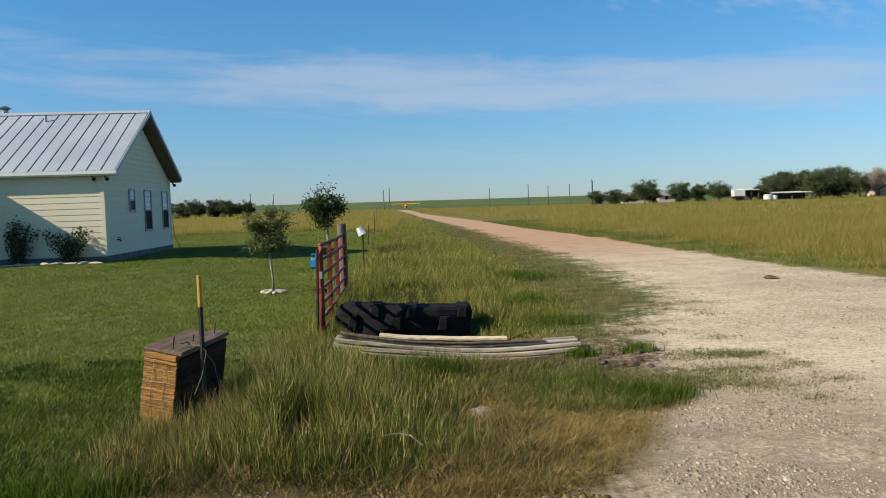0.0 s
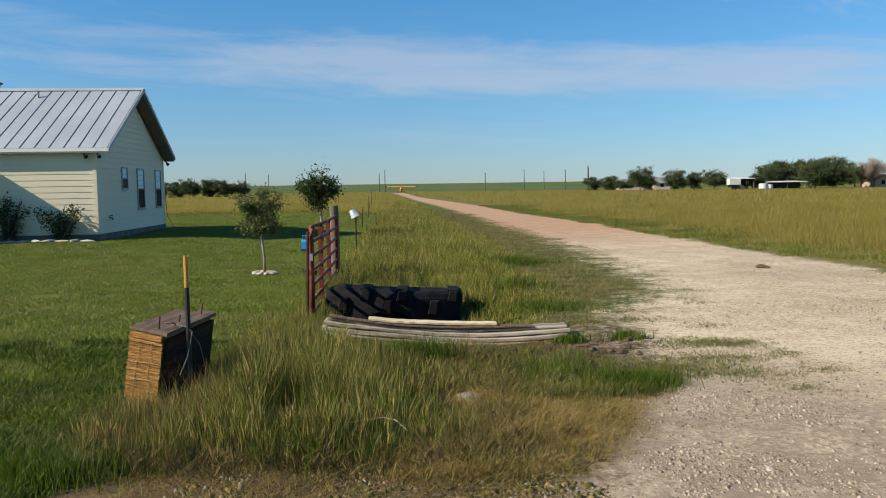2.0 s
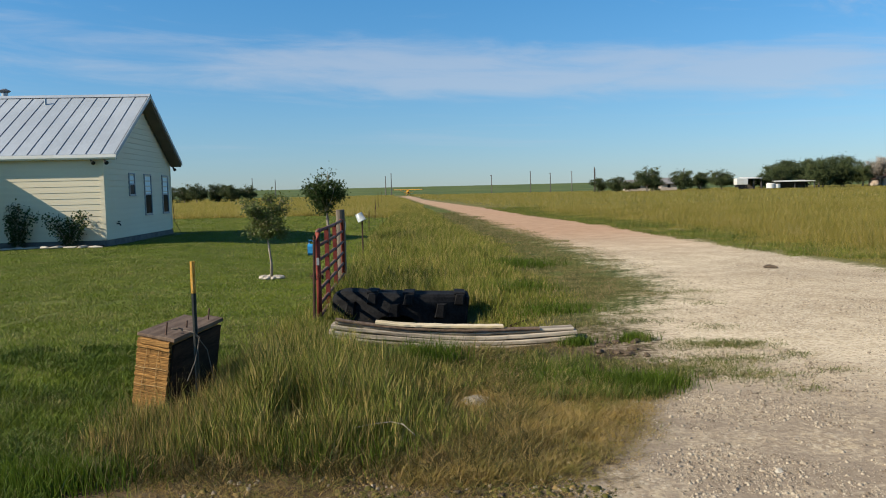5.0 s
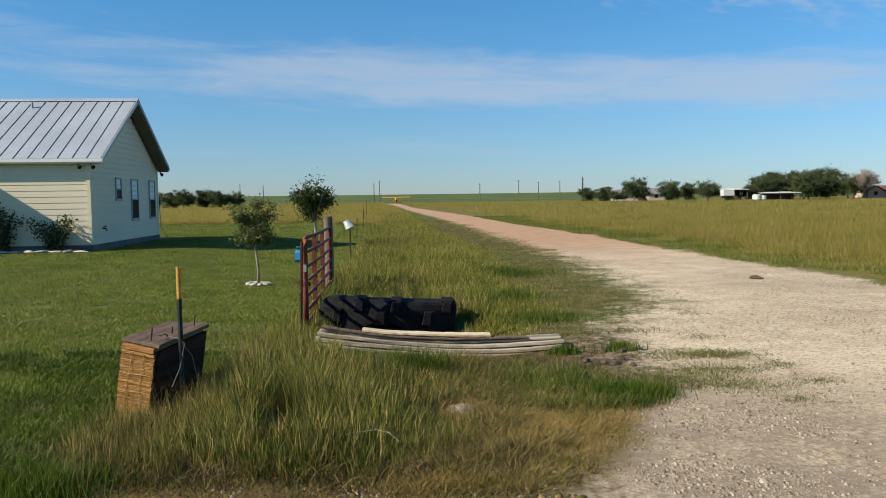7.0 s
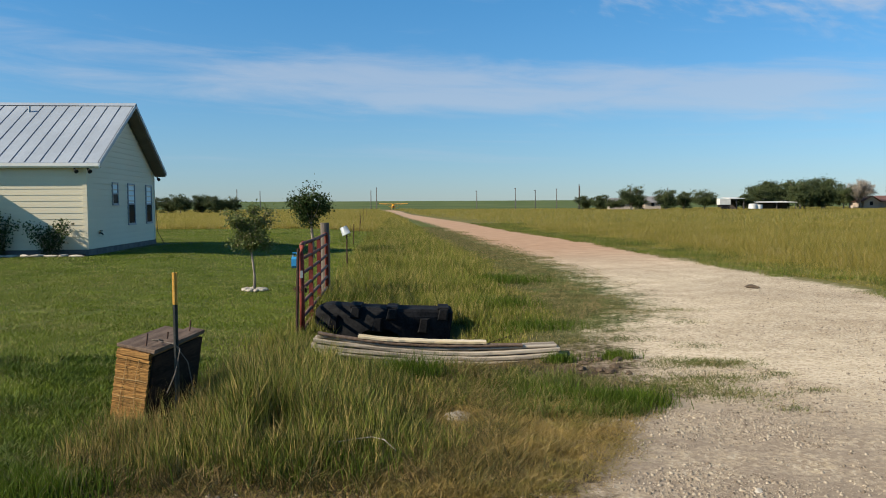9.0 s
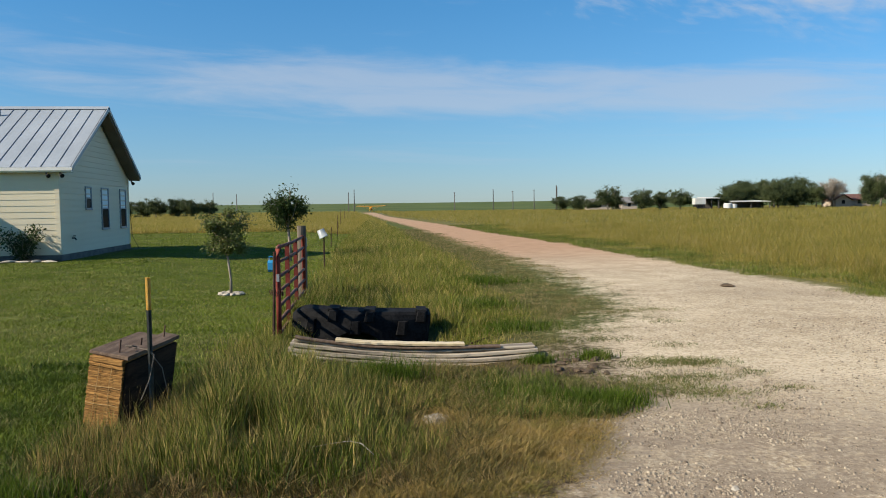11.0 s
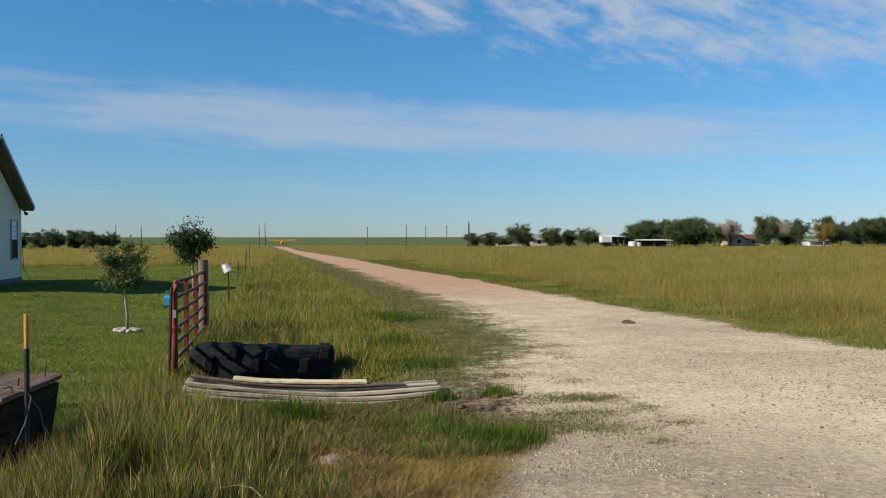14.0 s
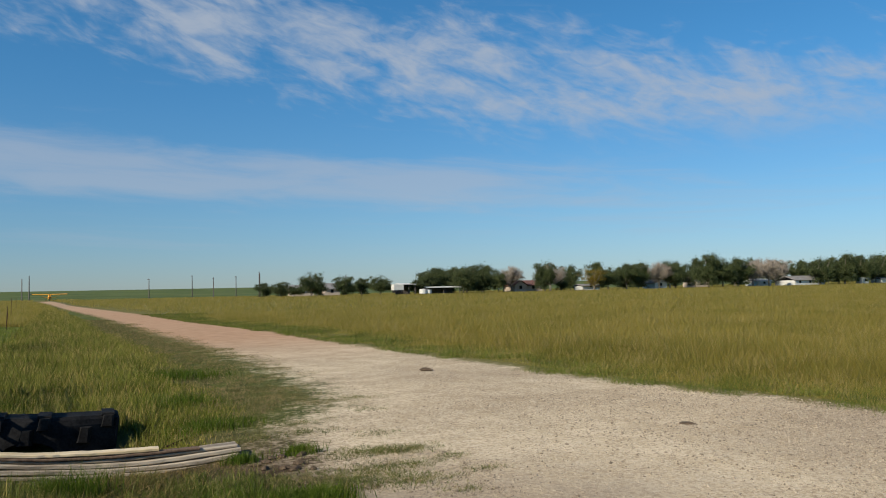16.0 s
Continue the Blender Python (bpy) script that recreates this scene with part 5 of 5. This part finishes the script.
part("end_board", Shape().box((-CW + 0.03, -0.018, CH - 0.050), (CW - 0.02, 0.02, CH - 0.004), lean_m, 0.006), MAT["straw"], crate, "pale rough board end")
part("top_board", Shape().box((-CW - 0.01, 0.0, CH + 0.001), (0.02, CL - 0.10, CH + 0.026), lean_m, 0.006), MAT["topwood"], crate, "greyed weathered top board")
part("top_board", Shape().box((0.024, -0.008, CH + 0.001), (CW + 0.02, CL + 0.02, CH + 0.032), lean_m, 0.006), MAT["topwood"], crate, "greyed weathered top board")
for x_, y_, h_ in ((0.06, 0.07, 0.10), (0.08, 0.42, 0.06), (0.10, 0.84, 0.10)):
    part("bolt", Shape().tube([lean_m @ Vector((x_, y_, CH + 0.03)), lean_m @ Vector((x_, y_, CH + 0.03 + h_))], 0.007, 6), MAT["rust"], crate, "rusty bolt")
for x_ in (-0.07, 0.05):
    part("binding_cord", Shape().tube([lean_m @ Vector((x_ + 0.012 * math.sin(z * 9 + x_ * 40), -0.013, z)) for z in (0.0, 0.12, 0.25, 0.38, 0.5)], 0.0020, 5), MAT["cord"], crate)
for z_ in (0.20, 0.335):
    part("binding_cord", Shape().tube([lean_m @ Vector((x_, -0.013, z_ + 0.012 * math.sin(14 * x_) - 0.05 * x_)) for x_ in (-0.15, -0.08, 0.0, 0.07, 0.135)], 0.0024, 5), MAT["cord"], crate)
t_post((-1.975, 6.165), "steel stake with a yellow top beside the straw block", 1.18, "yellow", 0.25, name="stake")
rope = part("rope", Shape().tube([(-2.12, 6.24, 0.60), (-2.07, 6.20, 0.605), (-1.99, 6.15, 0.60), (-1.94, 6.15, 0.56), (-1.96, 6.08, 0.38), (-2.00, 6.0, 0.25)], 0.0045, 6).tube([(-1.98, 6.14, 0.6), (-1.90, 6.2, 0.45), (-1.87, 6.25, 0.20)], 0.004, 6).tube([(-2.15, 6.26, 0.605), (-2.18, 6.22, 0.62), (-2.12, 6.2, 0.625), (-2.10, 6.24, 0.61)], 0.006, 6), MAT["post"])
tagged(rope, "frayed grey-brown rope tied to the stake", "rope")
twig = part("dry_stalk", Shape().tube([(-0.70, 5.05, 0.10), (-0.62, 5.07, 0.135), (-0.5, 5.08, 0.155), (-0.38, 5.09, 0.165), (-0.30, 5.06, 0.155), (-0.22, 5.0, 0.10)], 0.0035, 5), MAT["rope"])
tagged(twig, "pale dry stalk bent over the grass", "stalk")

# ---- utility poles ----
for x_, y_, h_, arm in ((-72.8, 300, 8.2, 0), (-64.1, 300, 7.5, 0), (-22.4, 300, 7.7, 0), (-18.9, 280, 8.2, 0), (17.6, 300, 7.2, 1), (32.3, 300, 8.2, 1), (39.8, 300, 7.4, 1), (47.9, 300, 7.8, 1), (47.0, 250, 8.1, 0), (47.6, 252, 7.6, 0), (62.5, 240, 7.2, 0), (72.0, 240, 6.6, 0)):
    p = thing("utility_pole", (x_, y_, 0.0), "dark wooden utility pole standing in the fields", "pole", "utility poles")
    part("mast", Shape().tube([(0, 0, 0), (0, 0, h_)], [0.19, 0.12], 8), MAT["pole"], p)
    if arm:
        part("insulator", Shape().box((-0.5, -0.08, h_ - 0.35), (0.2, 0.08, h_ - 0.2), chamfer=0.02), MAT["pole"], p)

# ---- aeroplane ----
plane = thing("aeroplane", (-12.6, 270, 0.0), "yellow high-wing light aeroplane with dark wing tips", "aeroplane", turn=2.0)
hull = Shape()
secs = ((-3.3, 0.25, 0.28, 1.30), (-3.0, 0.40, 0.42, 1.32), (-2.2, 0.46, 0.50, 1.36), (-1.4, 0.50, 0.72, 1.50), (0.2, 0.48, 0.70, 1.50), (2.0, 0.28, 0.40, 1.35), (4.0, 0.09, 0.18, 1.15))
vs = []
for y_, rx_, rz_, cz in secs:
    vs += [(rx_ * math.copysign(abs(math.cos(a)) ** 0.7, math.cos(a)), y_, cz + rz_ * math.copysign(abs(math.sin(a)) ** 0.7, math.sin(a))) for a in [k * math.pi / 6 for k in range(12)]]
hull.add(vs, [(i * 12 + k, i * 12 + (k + 1) % 12, (i + 1) * 12 + (k + 1) % 12, (i + 1) * 12 + k) for i in range(len(secs) - 1) for k in range(12)] + [tuple(range(12)), tuple(range(72, 84))])
part("fuselage", hull, MAT["plane"], plane, smooth=True)
foil = [(-0.80, 0.0), (-0.66, 0.10), (-0.2, 0.16), (0.4, 0.09), (0.82, 0.0), (0.2, -0.03), (-0.6, -0.04)]
for sgn in (-1, 1):
    w = Shape()
    vs = []
    for f in (0.0, 0.35, 0.92):
        vs += [(sgn * 5.3 * f, -0.9 + u, 2.18 + v + 0.10 * f) for u, v in foil]
    w.add(vs, [(i * 7 + k, i * 7 + (k + 1) % 7, (i + 1) * 7 + (k + 1) % 7, (i + 1) * 7 + k) for i in range(2) for k in range(7)] + [tuple(range(7)), tuple(range(14, 21))])
    wing = part("wing", w, MAT["plane"], plane)
    tip = Shape()
    vs = [(sgn * 5.3 * f, -0.9 + u * q, 2.18 + v * q + 0.10 * f) for f, q in ((0.92, 1.01), (1.0, 0.7)) for u, v in foil]
    tip.add(vs, [(k, (k + 1) % 7, 7 + (k + 1) % 7, 7 + k) for k in range(7)] + [tuple(range(7)), tuple(range(7, 14))])
    part("wing_tip", tip, MAT["black"], wing, "black wing tip")
    part("strut", Shape().tube([(sgn * 0.45, -0.9, 0.95), (sgn * 2.9, -0.8, 2.22)], 0.04, 6), MAT["plane"], plane)
    part("gear_leg", Shape().tube([(sgn * 0.35, -1.6, 0.95), (sgn * 0.95, -1.6, 0.32)], 0.05, 6), MAT["plane"], plane)
    part("wheel", Shape().tube([(sgn * 0.88, -1.6, 0.32), (sgn * 1.08, -1.6, 0.32)], 0.32, 14), MAT["black"], plane)
    part("tailplane", Shape().prism([(0.0, 3.4), (sgn * 1.5, 3.6), (sgn * 1.5, 4.3), (0.0, 4.4)], 1.25, 1.31, 2), MAT["plane"], plane)
part("fin", Shape().prism([(3.2, 1.2), (4.4, 1.2), (4.4, 2.2), (4.0, 2.2)], -0.03, 0.03, 0), MAT["plane"], plane)
part("windscreen", Shape().prism([(-1.55, 1.75), (-0.9, 2.15), (-0.2, 2.15), (-0.2, 1.75)], -0.47, 0.47, 0), MAT["glass"], plane)
part("cowling", Shape().tube([(0, -3.38, 1.3), (0, -3.15, 1.3)], [0.20, 0.36], 14), MAT["black"], plane, "black engine cowling")
part("propeller", Shape().box((-0.07, -3.46, 0.35), (0.07, -3.42, 2.25), chamfer=0.01), MAT["black"], plane)
part("tail_wheel", Shape().tube([(-0.05, 4.1, 0.12), (0.05, 4.1, 0.12)], 0.12, 10).tube([(0, 3.9, 1.0), (0, 4.1, 0.15)], 0.03, 5), MAT["black"], plane)

# ---- far buildings ----


def far_house(x_, y_, w, d, hw, rise, wall, roof_, label, axis=0, turn=0.0):
    y_, w, hw, rise = y_ + 7, w * 0.85, hw * 0.82, rise * 0.8
    b = thing("farmhouse", (x_, y_, hz(x_, y_)), label, "house", "far buildings", turn=turn)
    part("wall", Shape().box((-w / 2, 0, -0.2), (w / 2, d, hw)), MAT[wall], b)
    o = 0.5
    if axis == 0:
        sec = [(-o, hw - 0.1), (d / 2, hw + rise), (d + o, hw - 0.1), (d + o, hw + 0.1), (d / 2, hw + rise + 0.2), (-o, hw + 0.1)]
        part("roof", Shape().prism(sec, -w / 2 - o, w / 2 + o, 0), MAT[roof_], b)
    else:
        part("gable", Shape().prism([(-w / 2, hw), (w / 2, hw), (0, hw + rise)], 0.0, d, 1), MAT[wall], b)
        sec = [(-w / 2 - o, hw - 0.1), (0, hw + rise), (w / 2 + o, hw - 0.1), (w / 2 + o, hw + 0.1), (0, hw + rise + 0.2), (-w / 2 - o, hw + 0.1)]
        part("roof", Shape().prism(sec, -o, d + o, 1), MAT[roof_], b)
    for k in range(max(1, int(w // 4))):
        cx = -w / 2 + (k + 0.5) * w / max(1, int(w // 4))
        part("window", Shape().box((cx - 0.5, -0.05, 1.0), (cx + 0.5, 0.02, 2.1)), MAT["dark"], b)
    return b


far_house(128.5, 222, 5.5, 8, 2.6, 1.9, "tanwall", "redroof", "tan farmhouse with a brown shingle gable", 1)
far_house(134.5, 224, 8, 8, 2.6, 1.9, "tanwall", "redroof", "tan farmhouse with a brown shingle gable", 0)
far_house(61.5, 245, 8, 7, 2.5, 1.8, "tanwall", "greyroof", "grey-roofed farmhouse among trees")
far_house(71.0, 245, 6, 7, 2.7, 2.2, "tanwall", "greyroof", "grey-roofed farmhouse among trees")
far_house(181, 216, 6, 7, 2.4, 1.6, "shed", "greyroof", "small white house under trees", 1)
far_house(152, 216, 8, 5, 1.9, 0.6, "shed", "greyroof", "low white outbuilding by the treeline")
far_house(248, 212, 18, 9, 2.5, 1.9, "shed", "greyroof", "long pale house with a low grey roof")
far_house(227, 214, 8, 6, 2.3, 1.0, "shed", "shed", "white metal outbuilding under bare trees")
far_house(212, 230, 6, 8, 3.2, 2.0, "tanwall", "greyroof", "grey-roofed house behind the oaks", 1)
far_house(278, 212, 4, 3, 2.6, 0.3, "shed", "shed", "small white metal shed by trees")
far_house(291, 212, 9, 5, 1.9, 0.8, "shed", "greyroof", "low pale building at the treeline")
trailer = thing("stock_trailer", (80.8, 216, 0.4), "white box trailer parked by the sheds", "trailer", "far buildings")
part("body", Shape().box((-1.5, 0, 1.0), (1.5, 2.4, 2.7), chamfer=0.05), MAT["shed"], trailer)
for sx in (-0.9, 0.9):
    part("wheel", Shape().tube([(sx - 0.12, 0.2, 0.35), (sx + 0.12, 0.2, 0.35)], 0.4, 12), MAT["black"], trailer)
part("chassis", Shape().box((-1.2, 0.1, 0.3), (1.2, 2.3, 1.0)), MAT["dark"], trailer)
def open_shed(x_, y_, w, d, h_, label):
    b = thing("pole_shed", (x_, y_, hz(x_, y_)), label, "shed", "far buildings")
    part("roof", Shape().prism([(-0.4, h_), (d + 0.4, h_ + 0.3), (d + 0.4, h_ + 0.45), (-0.4, h_ + 0.15)], -w / 2, w / 2, 0), MAT["shed"], b)
    part("back_wall", Shape().box((-w / 2, d - 0.1, 0), (w / 2, d, h_)), MAT["pole"], b)
    for sx in (-w / 2 + 0.2, 0, w / 2 - 0.2):
        part("post", Shape().box((sx - 0.1, 0, 0), (sx + 0.1, 0.2, h_)), MAT["pole"], b)
open_shed(84.3, 217, 4.4, 5, 3.0, "dark open shed with a pale metal roof")
open_shed(95.5, 217, 11, 6, 1.9, "low open shed with a white metal roof")
tank = part("water_tank", Shape().tube([(0, 0, 0), (0, 0, 1.2), (0, 0, 1.35)], [1.1, 1.1, 0.8], 16).tube([(1.7, 0, 0), (1.7, 0, 1.1)], 0.9, 14), MAT["shed"])
tank.matrix_world = pose(87.6, 214, 0.3)
tagged(tank, "white tanks standing in the pasture", "tank", "far buildings")

# ---- far trees ----
kinds = {}
for key, mat, n_, ls, sp in (("a", "leaf_far", 11500, 0.36, -0.15), ("b", "leaf_far", 11000, 0.37, -0.15), ("c", "leaf_far", 11500, 0.35, -0.15), ("t", "leaf_tan", 9000, 0.29, -0.15), ("g", "leaf_gold", 5000, 0.30, 0.0)):
    label = {"t": "bare tan-grey tree at the edge of the pasture", "g": "small tree with turning golden leaves"}.get(key, "dark-green live oak at the edge of the pasture")
    kinds[key] = (mat, n_, ls, sp, label)
protos = {}
spots = [(44.5, 4.2, 2.8, "a"), (48.5, 4.3, 3, "b"), (51.5, 3.4, 2.5, "c"), (56, 7.0, 4.2, "c"), (60, 4.0, 2.8, "a"), (66.5, 5.6, 4, "b"), (73, 5.2, 3.2, "a"), (77, 5.9, 4, "c"), (87.5, 4.4, 2.8, "a"), (93, 6.6, 3.6, "b"), (97.5, 7.4, 4.2, "a"), (103, 8.4, 5, "c"), (108, 8.0, 5, "b"), (114, 7.6, 5, "a"), (119.5, 7.2, 4.2, "c"), (124.5, 8.8, 4.4, "t"), (130.5, 8.9, 4.6, "b"), (137.5, 9.4, 5.6, "t"), (143.5, 4.5, 2.8, "a"), (149.5, 6.9, 4.4, "g"), (157, 7.4, 4.6, "c"), (164.5, 8.7, 5.4, "a"), (172, 8.9, 5.4, "b"), (180, 9.6, 5, "t"), (185, 9.9, 5.8, "c"), (191, 9.4, 5, "a"), (197, 11.5, 6, "b"), (204, 10.4, 6, "c"), (212, 10.5, 6, "a"), (219, 9.0, 5.4, "t"), (226, 10.4, 5.4, "t"), (233, 11.0, 6.2, "t"), (240, 10.5, 5.8, "t"), (252, 9.6, 5.6, "a"), (260, 10.8, 6.2, "c"), (269, 11.6, 6.4, "b"), (278, 11.2, 6.2, "a"), (287, 11.6, 6.4, "c"), (297, 11.3, 6.4, "b")]
spots = [(x_, 220 + rng.uniform(-3, 10), h_, r_, k) for x_, h_, r_, k in spots]
spots += [(x_, 236 + rng.uniform(-4, 6), rng.uniform(7.5, 9.8), 6.0, rng.choice('abc')) for x_ in range(101, 122, 9)] + [(x_, 238 + rng.uniform(-4, 6), rng.uniform(6.5, 10.8), rng.uniform(4.5, 6.5), rng.choice('abcabt')) for x_ in range(156, 320, 11)]
spots += [(-50, 152, 3.2, 2.5, "a"), (-47, 150, 3.9, 2.6, "c"), (-43.8, 153, 3.6, 2.4, "b"), (-40.5, 150, 3.4, 2.3, "a"), (-38, 152, 3.4, 2.0, "c"), (-54, 153, 3.2, 2.6, "b")]
for x_, y_, h_, r_, k in spots:
    if k not in protos:
        mat, n_, ls, sp, label = kinds[k]
        protos[k] = tree("bare_tree" if k == "t" else "oak_tree", (x_, y_), label, 8.0, 4.6, 0.9 if k != "t" else 2.0, 0.22, n_, ls, mat, ord(k), sp, group="trees along the pasture")
        protos[k].scale = (1, 1, 1)
        protos[k].matrix_world = pose(x_, y_, hz(x_, y_), 0, 0, rng.uniform(0, 360)) @ Matrix.Diagonal((r_ / 4.6, r_ / 4.6, h_ / 8.0, 1))
    else:
        pr = protos[k]
        sx, sz = r_ / 4.6 / pr.scale[0], h_ / 8.0 / pr.scale[2]
        copy_thing(pr, pose(x_, y_, hz(x_, y_), 0, 0, rng.uniform(0, 360)) @ Matrix.Diagonal((sx, sx, sz, 1)))
